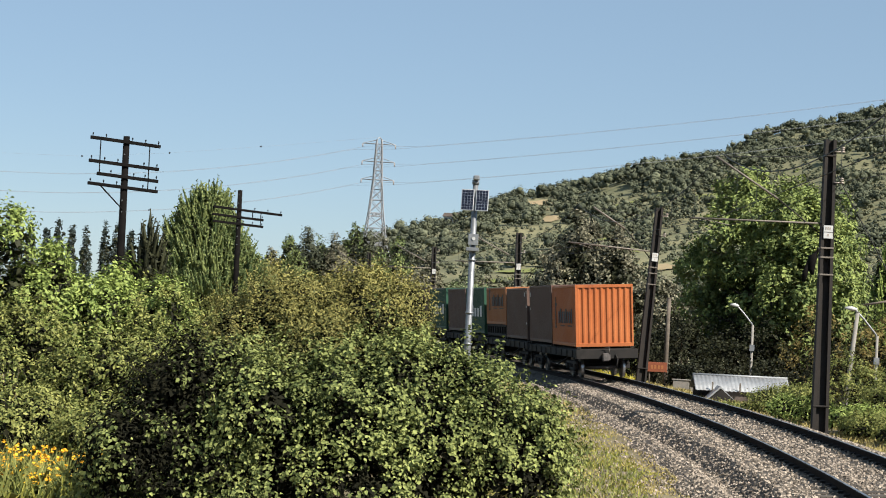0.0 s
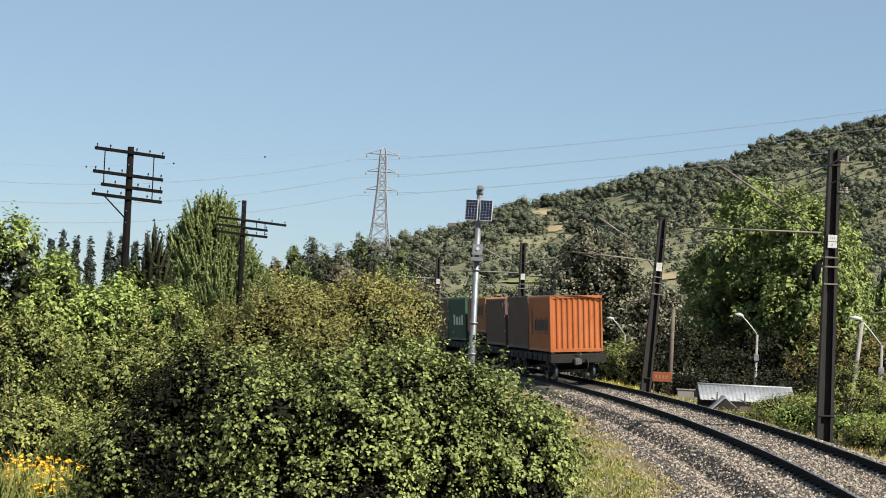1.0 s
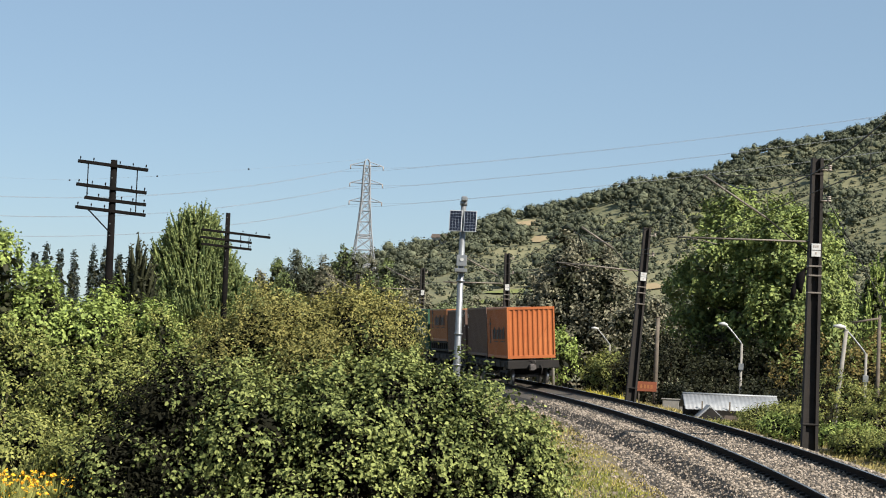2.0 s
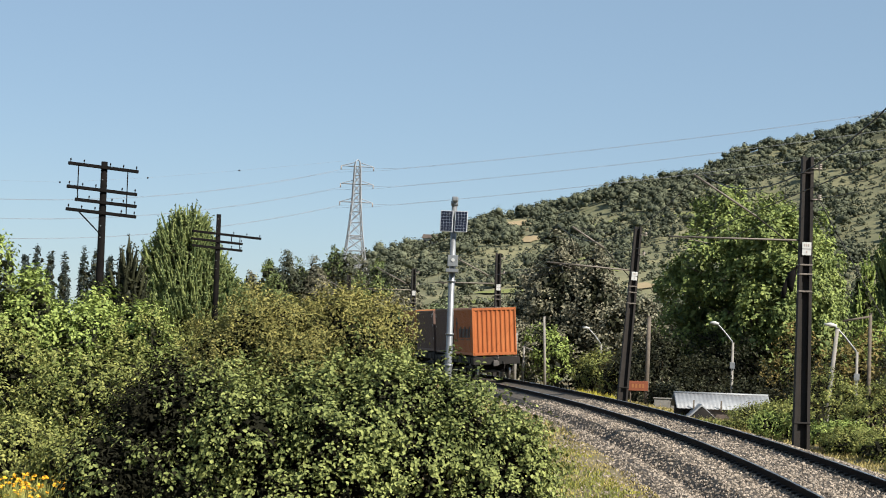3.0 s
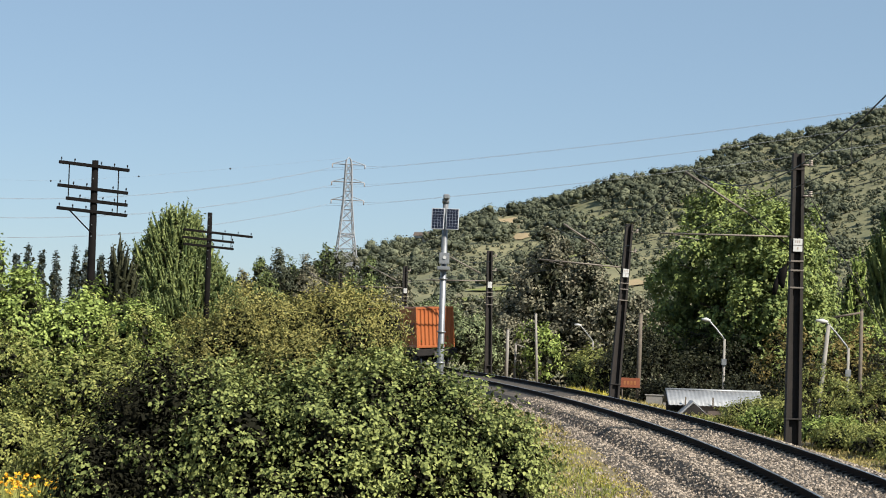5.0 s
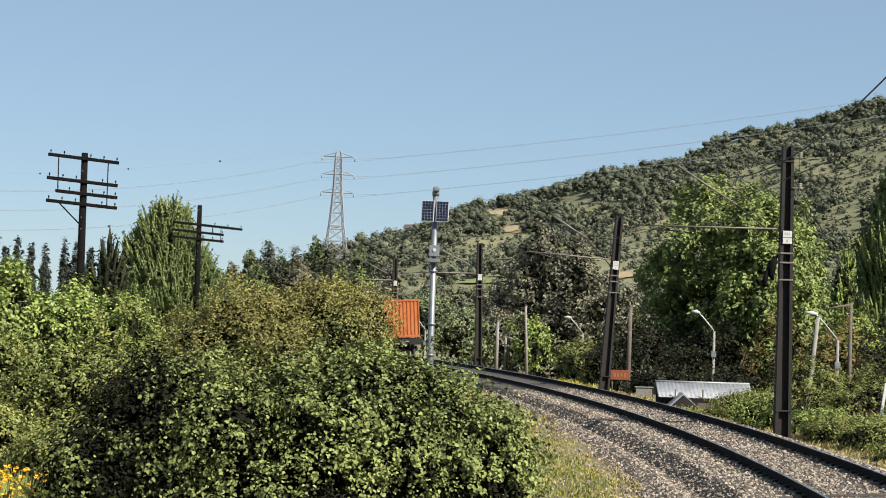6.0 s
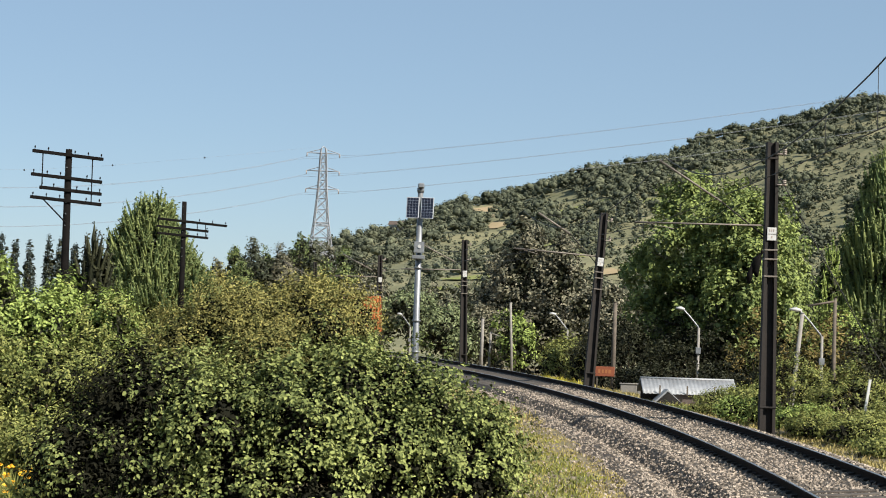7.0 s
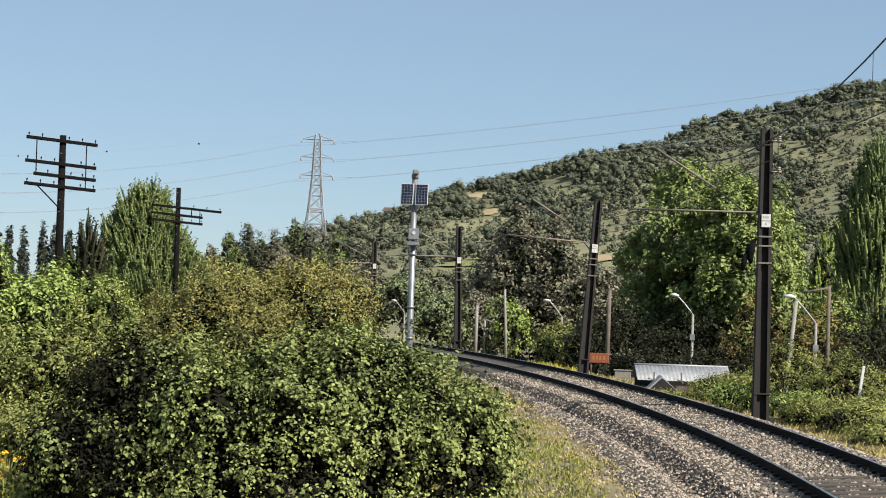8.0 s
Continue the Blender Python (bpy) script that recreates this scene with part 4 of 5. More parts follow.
def shed():
    x0, x1, yf, yb, ridge, eave = 8.15, 11.7, 73.9, 76.1, 0.78, 0.26
    z = float(ground_z(10, 75)) - 0.2
    t = thing("shed", pose(0, 0, 0), "low dark shed with a pale corrugated zinc roof", "shed")
    ym = (yf + yb) / 2
    for nm, ya, za, yb2, zb in (("roof_front", yf - 0.15, eave - 0.06, ym, ridge), ("roof_back", yb + 0.15, eave - 0.06, ym, ridge)):
        n = int((x1 - x0 + 0.3) / 0.05)
        v, f = [], []
        for i in range(n + 1):
            x = x0 - 0.15 + (x1 - x0 + 0.3) * i / n
            d = 0.012 * math.sin(i * 1.9)
            v += [(x, ya, za + d), (x, yb2, zb + d + 0.004)]
        f = [(2 * i, 2 * i + 2, 2 * i + 3, 2 * i + 1) for i in range(n)]
        ob = raw(nm, v, f, M_ROOF, t, "pale corrugated zinc sheet", flat=False)
        ob.modifiers.new("thick", "SOLIDIFY").thickness = 0.012
    tube_part("ridge_cap", [(x0 - 0.15, ym, ridge + 0.01), (x1 + 0.15, ym, ridge + 0.01)], 0.05, M_ROOF, t, 8)
    for nm, d in (("wall_front", (x0 + 0.9, x1, yf, yf + 0.08, z, eave)), ("wall_back", (x0, x1, yb - 0.08, yb, z, eave)), ("wall_end", (x1 - 0.08, x1, yf + 0.08, yb - 0.08, z, eave + 0.3))):
        box_part(nm, d, M_SHEDW, t)
    for i in range(4):
        box_part("roof_stay", (x0 + 0.5 + i * 1.1, x0 + 0.56 + i * 1.1, yf - 0.2, yf - 0.17, eave - 0.1, eave + 0.28), M_WOODPOST, t)
    # small cross gable over a black panel that paints the shaded opening
    raw("porch_opening", [(8.45, yf - 0.97, -0.9), (9.45, yf - 0.97, -0.9), (9.45, yf - 0.97, -0.12), (8.95, yf - 0.97, 0.30), (8.45, yf - 0.97, -0.12)], [(0, 1, 2, 3, 4)], M_UNDER, t, "black panel standing for the shaded porch opening").modifiers.new("thick", "SOLIDIFY").thickness = 0.03
    for sx in (-1, 1):
        v = [(8.95, yf - 0.95, 0.36), (8.95 + sx * 0.62, yf - 0.95, -0.22), (8.95 + sx * 0.62, yf - 0.1, -0.22), (8.95, yf + 0.55, 0.36)]
        ob = raw("porch_roof", v, [(0, 1, 2, 3)], M_ROOF, t, "pale zinc porch roof")
        ob.modifiers.new("thick", "SOLIDIFY").thickness = 0.06
        box_part("porch_post", (8.95 + sx * 0.55 - 0.05, 8.95 + sx * 0.55 + 0.05, yf - 0.9, yf - 0.8, z, -0.15), M_WOODPOST, t)


shed()


# ---------------------------------------------------------------- power line
def lattice_tower():
    x, y, top = -29.7, 420.0, 43.1
    z = float(ground_z(x, y))
    t = thing("transmission_tower", pose(x, y, z, 0, 0, 12), "pale zinc lattice transmission tower on the far plain", "pylon")
    k = -z
    prof = [(0.0, 4.2), (18 + k, 2.55), (26 + k, 1.55), (33.2 + k, 0.98), (37.4 + k, 0.82), (41.5 + k, 0.66), (42.6 + k, 0.5)]
    zs = [p[0] for p in prof]
    width = lambda h: float(np.interp(h, zs, [p[1] for p in prof]))
    for sx in (-1, 1):
        for sy in (-1, 1):
            tube_part("leg", [(sx * w, sy * w, h) for h, w in prof], 0.13, M_LATTICE, t, 5)
    levels = [0, 7, 13, 18 + k, 22 + k, 25.5 + k, 28.5 + k, 31 + k, 33.2 + k, 35.3 + k, 37.4 + k, 39.4 + k, 41.5 + k]
    levels = sorted(set(levels))
    for a, b in zip(levels, levels[1:]):
        wa, wb = width(a), width(b)
        for c, s in ((1, 0), (-1, 0), (0, 1), (0, -1)):
            p = lambda u, w, h: (c * w + s * 0 + (0 if c else u * w), s * w + (0 if s else u * w), h)
            part("bracing", bars(bmesh.new(), [(p(-1, wa, a), p(1, wb, b)), (p(1, wa, a), p(-1, wb, b)), (p(-1, wb, b), p(1, wb, b))], 0.075), M_LATTICE, t)
    part("peak", bars(bmesh.new(), [((sx * 0.5, sy * 0.5, 42.6 + k), (0, 0, top + k)) for sx in (-1, 1) for sy in (-1, 1)], 0.1), M_LATTICE, t)
    for h in (33.2, 37.4, 41.5):
        for sx in (-1, 1):
            w = width(h + k)
            tip = (sx * 3.8, 0, h + k)
            part("crossarm", bars(bmesh.new(), [((sx * w, -w, h + k), tip), ((sx * w, w, h + k), tip), ((sx * w, 0, h + k + 0.9), tip)], 0.08), M_LATTICE, t)
            tube_part("insulator_string", [tip, (sx * 3.8, 0, h + k - 0.9)], 0.12, M_PORC, t, 6)


lattice_tower()


def conductors():
    for h in (33.2, 37.4, 41.5):
        for sx, dy in ((-1, -0.8), (1, 0.8)):
            # both wires of a pair hang level with each other on either side of the tower
            west = [Vector((-29.7 - u, 420 + dy - 0.544 * max(u - 3.75, 0), h - 0.9 - 0.31 * max(u - 3.75, 0) + 0.00195 * max(u - 3.75, 0) ** 2)) for u in np.linspace(-3.75 * sx, 150, 17)]
            east = [Vector((-29.7 + u, 420 + dy, h - 0.9 + 0.118 * max(u - 3.75, 0) + 0.00027 * max(u - 3.75, 0) ** 2)) for u in np.linspace(3.75 * sx, 194, 15)]
            for pts in (west, east):
                wire("conductor", pts, 0.024, M_HVWIRE, "thin pale power conductor against the sky", "power line", 4)
    balls = [(-55.2, 406.0, 38.4), (-73.8, 396.0, 35.2), (-90.9, 387.0, 32.9)]
    shield = wire("shield_wire", [(-29.7, 420, 43.1), (-42.3, 413, 40.7), *balls, (-110, 376, 31.9)], 0.012, M_HVWIRE, "thin shield wire with dark marker balls", "power line", 4)
    for b in balls:
        bm = bmesh.new()
        bmesh.ops.create_icosphere(bm, subdivisions=2, radius=0.21, matrix=Matrix.Translation(b))
        part("marker_ball", bm, M_WIRE, shield, "dark marker ball")


conductors()


# ---------------------------------------------------------------- hillside
def hill_wood():
    rng = np.random.default_rng(11)
    n = 13000
    y = 215 + 480 * rng.random(n) ** 0.75
    x = y * rng.uniform(-0.2, 0.275, n)
    z = ground_z(x, y)
    wood = wavy(x * 0.09 + 3, y * 0.035) + 0.6 * wavy(x * 0.22, y * 0.08 + 1) + 0.5 * wavy(x * 0.03, y * 0.02)
    high = smooth((y - 470) / 160)
    keep = (wood + 0.7 * high + rng.normal(0, 0.22, n) > 0.28) & (z > 2.5)
    low = ~keep & (rng.random(n) < np.where(x > 0.1 * y, 0.95, 0.5)) & (z > 2.5)
    for fx, fy, rx, ry in FIELDS:
        clear = ((x - fx) / (rx + 1.5)) ** 2 + ((y - fy + 5) / (ry + 9)) ** 2 > 1
        keep, low = keep & clear, low & clear
    grand = rng.random(n) < 0.12 + 0.2 * high
    r = np.where(low, rng.uniform(0.4, 0.85, n), np.where(grand, rng.uniform(1.9, 3.3, n), rng.uniform(0.8, 1.7, n)))
    on = keep | low
    x, y, r = x[on], y[on], r[on]
    # larger trees along the crest, one of them standing out
    m = 230
    slope, far = rng.uniform(-0.06, 0.275, m), np.linspace(300, 800, 120)
    lift = (ground_z(slope[:, None] * far, far[None] * np.ones((m, 1))) - 2.665) / far
    cy = far[np.argmax(lift, 1)] + rng.normal(0, 7, m)
    x, y, r = np.concatenate([x, slope * cy, [25.8]]), np.concatenate([y, cy, [670]]), np.concatenate([r, rng.uniform(1.0, 2.5, m), [3.4]])
    yard = (np.abs(x - HOUSE[0] * y / HOUSE[1]) < 1.5) & (np.abs(y - HOUSE[1] + 4) < 9)
    x, y, r = x[~yard], y[~yard], r[~yard]
    foot = np.stack([x, y, ground_z(x, y)], 1)
    bm = bmesh.new()
    bmesh.ops.create_icosphere(bm, subdivisions=1, radius=1.0)
    bm.verts.ensure_lookup_table()
    ball, tri = np.array([v.co for v in bm.verts]), np.array([[v.index for v in f.verts] for f in bm.faces])
    bm.free()
    verts, tris, pts, nrm, count = [], [], [], [], 0
    for f, q in zip(foot, r):
        lobes = 1 if q < 0.9 else (2 if q < 1.5 else 5)
        for k in range(lobes):
            # lobes of the crown, each with its own tuft of leaves
            c = f + np.array([0, 0, q * (0.6 if lobes == 1 else 0.85)]) + (rng.uniform(-0.62, 0.62, 3) * q * np.array([1, 1, 0.75]) if lobes > 1 else 0)
            rr = q * (1 if lobes == 1 else rng.uniform(0.42, 0.62))
            verts.append(ball * rr * 0.8 * np.array([1, 1, rng.uniform(0.7, 1.0)]) * rng.uniform(0.7, 1.1, (len(ball), 1)) + c)
            tris.append(tri + count)
            count += len(ball)
            d = unit(rng.normal(0, 1, (int(5 + 9 * rr), 3)))
            d[:, 2] = np.where(d[:, 2] < -0.3, -d[:, 2], d[:, 2])
            pts.append(c + d * rr * rng.uniform(0.7, 1.05, (len(d), 1)))
            nrm.append(d)
    body = raw("hill_scrub", np.concatenate(verts).tolist(), np.concatenate(tris).tolist(), L_HILLT, flat=False)
    tagged(body, "dense dark green scrub and small trees covering the hillside", "scrub", kind="stuff")
    leaf_mesh("twig_leaves", np.concatenate(pts), np.concatenate(nrm), 0.62, rng, L_HILLT, body, width=0.8, six=False, droop=0.1, spread=0.3)


HOUSE = (-18.6, 634.0)


def hill_house():
    x, y = HOUSE
    z = float(ground_z(x, y))
    t = thing("house", pose(x, y, z, 0, 0, -12), "small white farmhouse with a dark roof on the hill", "house")
    box_part("wall", (-2.6, 2.6, 0, 4.0, -0.5, 2.7), M_WHITE, t, 0.03)
    bm = bmesh.new()
    v = [bm.verts.new(q) for q in ((-3.0, -0.5, 2.68), (3.0, -0.5, 2.68), (3.0, 4.5, 2.68), (-3.0, 4.5, 2.68), (-3.0, 2.0, 4.1), (3.0, 2.0, 4.1))]
    for f in ((3, 2, 1, 0), (0, 1, 5, 4), (2, 3, 4, 5), (1, 2, 5), (3, 0, 4)):
        bm.faces.new([v[k] for k in f])
    part("roof", bm, M_SHEDW, t, "dark tiled gable roof")
    for u in (-1.7, 1.5):
        window = box_part("window", (u - 0.5, u + 0.5, -0.06, 0.0, 1.0, 2.0), M_WOODPOST, t, 0.01)
        box_part("pane", (u - 0.42, u + 0.42, -0.075, -0.061, 1.08, 1.92), M_CELL, window)
    box_part("door", (-0.5, 0.4, -0.06, 0.0, 0.0, 2.0), M_SHEDW, t, 0.01)


FIELDS = [(10.5, 618, 5.8, 6), (11.0, 583, 3.6, 5), (14.0, 546, 2.6, 6), (29.5, 440, 3.4, 8), (39.0, 564, 9.0, 5), (5.8, 402, 6.5, 5), (34.8, 399, 3.0, 4), (0.9, 385, 5.0, 3), (60.0, 560, 8.0, 4), (24.0, 480, 5.0, 3.5)]


def hill_fields():
    mats = (M_FIELD, M_FIELD, M_FIELD, M_PASTURE, M_PASTURE, M_PASTURE, M_FIELD, M_PASTURE, M_PASTURE, M_PASTURE)
    for (fx, fy, rx, ry), mat in zip(FIELDS, mats):
        v, f = [], []
        rings, seg = 7, 40
        for j in range(rings + 1):
            for i in range(seg):
                a = 2 * math.pi * i / seg
                q = j / rings * (1 + 0.13 * math.sin(3 * a + fx) + 0.08 * math.sin(7 * a))
                ex, ey = fx + rx * q * math.cos(a), fy + ry * q * math.sin(a)
                v.append((ex, ey, float(ground_z(ex, ey)) + 0.35))
        for j in range(rings):
            for i in range(seg):
                f.append((j * seg + i, (j + 1) * seg + i, (j + 1) * seg + (i + 1) % seg, j * seg + (i + 1) % seg))
        tagged(raw("hill_field", v, f, mat, flat=False), "cleared field of dry grass on the hillside", "field", kind="structure")


hill_wood()
hill_fields()
hill_house()

# ---------------------------------------------------------------- far trees


def column_blobs(h, wide, low=0.12):
    return [(0, 0, h * 0.30, wide * 0.5, wide * 0.5, h * 0.30 * (1 - low)), (0, 0, h * 0.55, wide * 0.44, wide * 0.44, h * 0.28), (0, 0, h * 0.78, wide * 0.2, wide * 0.2, h * 0.2)]


def column_tree(x, y, top, wide, mat, seed, label, leaf=0.5, n=700, up=0.75, group="", low=0.12, per=6):
    h = top - float(ground_z(x, y))
    return plant("tree", label, "tree", x, y, column_blobs(h, wide, low), mat, leaf, n, per, leaf * 2.0, seed, trunk=max(0.12, h * 0.018), up=up, group=group, droop=-0.4, core=0.5, clump=wide * 0.11, bunch=7, lump=0.22, plume=0.6)


def slim_poplar(x, y, top, wide, mat, seed, label, leaf, shoots, group="", low=0.12, rise=2.0):
    h = top - float(ground_z(x, y))
    return plume_tree(label, x, y, column_blobs(h, wide, low), mat, shoots, min(max(wide * 0.5, 1.0), 1.3), leaf, seed, max(0.12, h * 0.018), rise, 0.09, group)


def round_tree(x, y, top, wide, mat, seed, label, leaf=0.35, n=1500, per=6, group="", foot=0.25, up=0.25, lobes=7, length=None, depth=0.16):
    rng = np.random.default_rng(seed + 500)
    z = float(ground_z(x, y))
    h = top - z
    ch = h * (1 - foot)
    blobs = [(0, 0, h - ch * 0.52, wide * 0.33, wide * 0.33, ch * 0.42)]
    for k in range(lobes):
        a = 2 * math.pi * k / lobes + rng.uniform(-0.4, 0.4)
        rr = rng.uniform(0.20, 0.30) * wide
        zz = h - ch * rng.uniform(0.22, 0.80)
        d = wide * 0.5 - rr
        blobs.append((math.cos(a) * d, math.sin(a) * d, zz, rr, rr, ch * rng.uniform(0.16, 0.24)))
    return plant("tree", label, "tree", x, y, blobs, mat, leaf, n, per, length or leaf * 2.2, seed, trunk=max(0.1, h * 0.02), up=up, group=group, depth=depth, core=0.35)


# row of slim poplars on the plain
for i, (x, top) in enumerate(((-80.5, 14.8), (-78.3, 15.6), (-75.6, 15.0), (-73.6, 15.7), (-71.4, 15.2), (-69.0, 14.6), (-65.8, 15.2), (-63.9, 15.6), (-61.6, 14.6), (-59.4, 14.0))):
    column_tree(x, 300, top - 0.3, 1.5, L_FAR, 40 + i, "slim dark poplar in a far windbreak row", 0.34, 700, group="far row of poplars")

# mixed trees at the foot of the hill
FOOT = [(-38.0, 300, 12.0, 3.4), (-34.0, 290, 14.1, 4.0), (-29.8, 280, 14.9, 4.6), (-28.4, 285, 13.4, 3.6), (-25.7, 282, 14.1, 4.4), (-23.1, 285, 16.7, 4.6), (-19.9, 270, 14.6, 4.0), (-40.3, 300, 10.6, 4.0), (-17.0, 262, 13.6, 4.0), (-14.3, 250, 12.8, 4.2), (-11.8, 240, 11.7, 4.6), (-29.5, 262, 10.8, 5.0), (-9.2, 230, 10.3, 4.2), (-42.2, 300, 8.9, 5.0)]
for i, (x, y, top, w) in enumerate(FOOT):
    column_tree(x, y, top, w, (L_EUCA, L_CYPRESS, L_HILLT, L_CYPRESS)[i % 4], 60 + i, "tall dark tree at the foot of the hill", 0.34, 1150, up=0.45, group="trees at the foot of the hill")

# trees beyond the line
column_tree(-10.5, 190, 8.0, 4.2, L_CYPRESS, 90, "light green tree beyond the line", 0.35, 900, up=0.5)
column_tree(-13.5, 195, 9.2, 3.8, L_CYPRESS, 91, "light green tree beyond the line", 0.35, 800, up=0.5)
round_tree(-8.0, 170, 6.6, 6.0, L_EUCA, 92, "brownish grey-green tree beyond the line", 0.3, 1400)
round_tree(-3.5, 168, 6.0, 5.5, L_SAGE, 93, "sage green tree beyond the line", 0.3, 1200)
round_tree(-0.2, 137, 4.2, 4.6, L_SAGE, 94, "pale green willow-like tree beyond the line", 0.24, 1500, foot=0.08)
round_tree(3.2, 145, 4.6, 4.0, L_EUCA, 105, "grey-green tree beyond the line", 0.26, 1200, foot=0.08)
column_tree(6.4, 150, 11.5, 6.0, L_EUCA, 95, "tall grey-green eucalyptus beside the line", 0.3, 2200, up=0.35)
column_tree(9.4, 148, 10.2, 4.6, L_EUCA, 96, "tall grey-green eucalyptus beside the line", 0.3, 1700, up=0.35)
column_tree(4.3, 156, 8.8, 3.6, L_EUCA, 97, "tall grey-green eucalyptus beside the line", 0.3, 1200, up=0.35)
round_tree(12.0, 140, 7.0, 5.0, L_EUCA, 98, "dull olive tree beside the eucalyptus", 0.28, 1500, foot=0.08)
round_tree(4.55, 120, 3.5, 2.5, L_BRIGHT, 99, "small bright green tree beyond the track", 0.22, 800, foot=0.05)
round_tree(7.9, 118, 2.6, 3.0, L_HEDGE, 100, "low green tree in the shade", 0.22, 900, foot=0.05)
def large_poplar():
    rng = np.random.default_rng(77)
    blobs = [(-0.1, 0, 7.4, 3.4, 3.2, 4.6)]
    for k in range(40):
        a, h = rng.uniform(0, 6.28), rng.uniform(0.1, 1.0)
        spread = 4.4 * math.sin(math.pi * min(0.16 + 0.7 * h, 0.93)) ** 0.8
        r = rng.uniform(0.75, 1.35)
        blobs.append((math.cos(a) * (spread - r * 0.4), math.sin(a) * (spread - r * 0.4), 3.0 + 8.7 * h, r, r, r * 1.3))
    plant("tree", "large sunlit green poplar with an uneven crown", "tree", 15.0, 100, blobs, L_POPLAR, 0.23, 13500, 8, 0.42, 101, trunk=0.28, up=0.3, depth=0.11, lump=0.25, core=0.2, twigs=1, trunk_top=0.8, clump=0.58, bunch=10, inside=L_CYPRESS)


large_poplar()
slim_poplar(25.0, 105, 12.4, 4.6, L_CYPRESS, 102, "tall columnar poplar on the slope", 0.2, 2600)
slim_poplar(28.2, 108, 12.2, 4.4, L_CYPRESS, 107, "tall columnar poplar on the slope", 0.2, 1700)
slim_poplar(25.2, 120, 8.2, 2.0, L_BRIGHT, 103, "young bright green poplar", 0.2, 420)
plant("tree", "pale green weeping tree beside the lane", "tree", 20.3, 95, [(0, 0, 4.6, 0.9, 0.9, 1.6), (0.3, -0.2, 3.0, 1.1, 1.0, 1.6), (-0.5, -0.3, 3.4, 0.8, 0.8, 1.5), (0.2, -0.3, 1.9, 0.9, 0.9, 1.5)],
      L_BRIGHT, 0.15, 1500, 9, 0.7, 109, trunk=0.12, up=-0.3, depth=0.1, tight=0.09, clump=0.3, bunch=4, core=0.3)
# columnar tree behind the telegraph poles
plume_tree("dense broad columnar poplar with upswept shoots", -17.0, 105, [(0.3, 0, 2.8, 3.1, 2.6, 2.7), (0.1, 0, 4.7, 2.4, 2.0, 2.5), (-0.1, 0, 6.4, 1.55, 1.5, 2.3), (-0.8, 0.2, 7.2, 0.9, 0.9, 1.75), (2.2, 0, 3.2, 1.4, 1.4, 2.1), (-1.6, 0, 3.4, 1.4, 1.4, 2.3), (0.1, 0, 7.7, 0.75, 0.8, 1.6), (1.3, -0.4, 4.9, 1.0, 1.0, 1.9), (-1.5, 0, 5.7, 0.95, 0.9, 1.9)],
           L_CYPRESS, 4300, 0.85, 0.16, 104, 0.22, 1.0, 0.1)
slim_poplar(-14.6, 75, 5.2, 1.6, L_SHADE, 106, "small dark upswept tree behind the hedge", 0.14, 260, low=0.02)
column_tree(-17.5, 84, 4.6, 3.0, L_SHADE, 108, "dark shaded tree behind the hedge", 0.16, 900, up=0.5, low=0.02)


# ---------------------------------------------------------------- shrubs


def shrub(x, y, top, wide, mat, seed, label, leaf=0.12, n=900, per=7, up=0.25, six=False, group="", deep=None, depth=0.2):
    rng = np.random.default_rng(seed + 900)
    z = float(ground_z(x, y))
    h = top - z
    deep = deep or wide
    blobs = [(0, 0, h * 0.5, wide * 0.34, deep * 0.34, h * 0.5)]
    for k in range(5):
        a = 2 * math.pi * k / 5 + rng.uniform(-0.5, 0.5)
        r = rng.uniform(0.22, 0.30)
        blobs.append((math.cos(a) * wide * (0.5 - r), math.sin(a) * deep * (0.5 - r), h * rng.uniform(0.3, 0.62), wide * r, deep * r, h * rng.uniform(0.26, 0.36)))
    return plant("shrub", label, "shrub", x, y, blobs, mat, leaf, n, per, leaf * 2.6, seed, trunk=0.05, up=up, six=six, depth=depth, bark=M_TWIG, group=group)


RIGHT = [(8.6, 66, -0.35, 2.0, L_HEDGE), (10.4, 65, 0.55, 2.6, L_HEDGE), (9.9, 59.5, 0.35, 2.0, L_BRIGHT), (11.2, 59, 1.75, 2.7, L_HEDGE), (12.6, 57, 1.5, 2.6, L_HEDGE), (13.9, 54.5, 1.1, 2.6, L_HEDGE), (12.2, 52, 0.35, 2.4, L_HEDGE),
         (13.6, 49, 0.1, 2.4, L_HEDGE), (14.6, 51, 0.8, 2.4, L_HEDGE), (10.9, 55, 0.3, 1.9, L_BRIGHT), (11.9, 47, -0.25, 1.9, L_HEDGE), (15.4, 57, 1.8, 2.6, L_BRIGHT),
         (11.5, 50, 0.25, 2.2, L_HEDGE), (11.7, 46.5, 0.0, 2.2, L_HEDGE), (10.9, 53, 0.2, 1.8, L_HEDGE), (12.4, 43.5, -0.1, 2.4, L_HEDGE)]
for i, (x, y, top, w, mat) in enumerate(RIGHT):
    shrub(x, y, top + 0.12, w * 1.08, mat, 200 + i, "green leafy shrub on the embankment slope", 0.085, 1700, group="shrubs on the embankment")
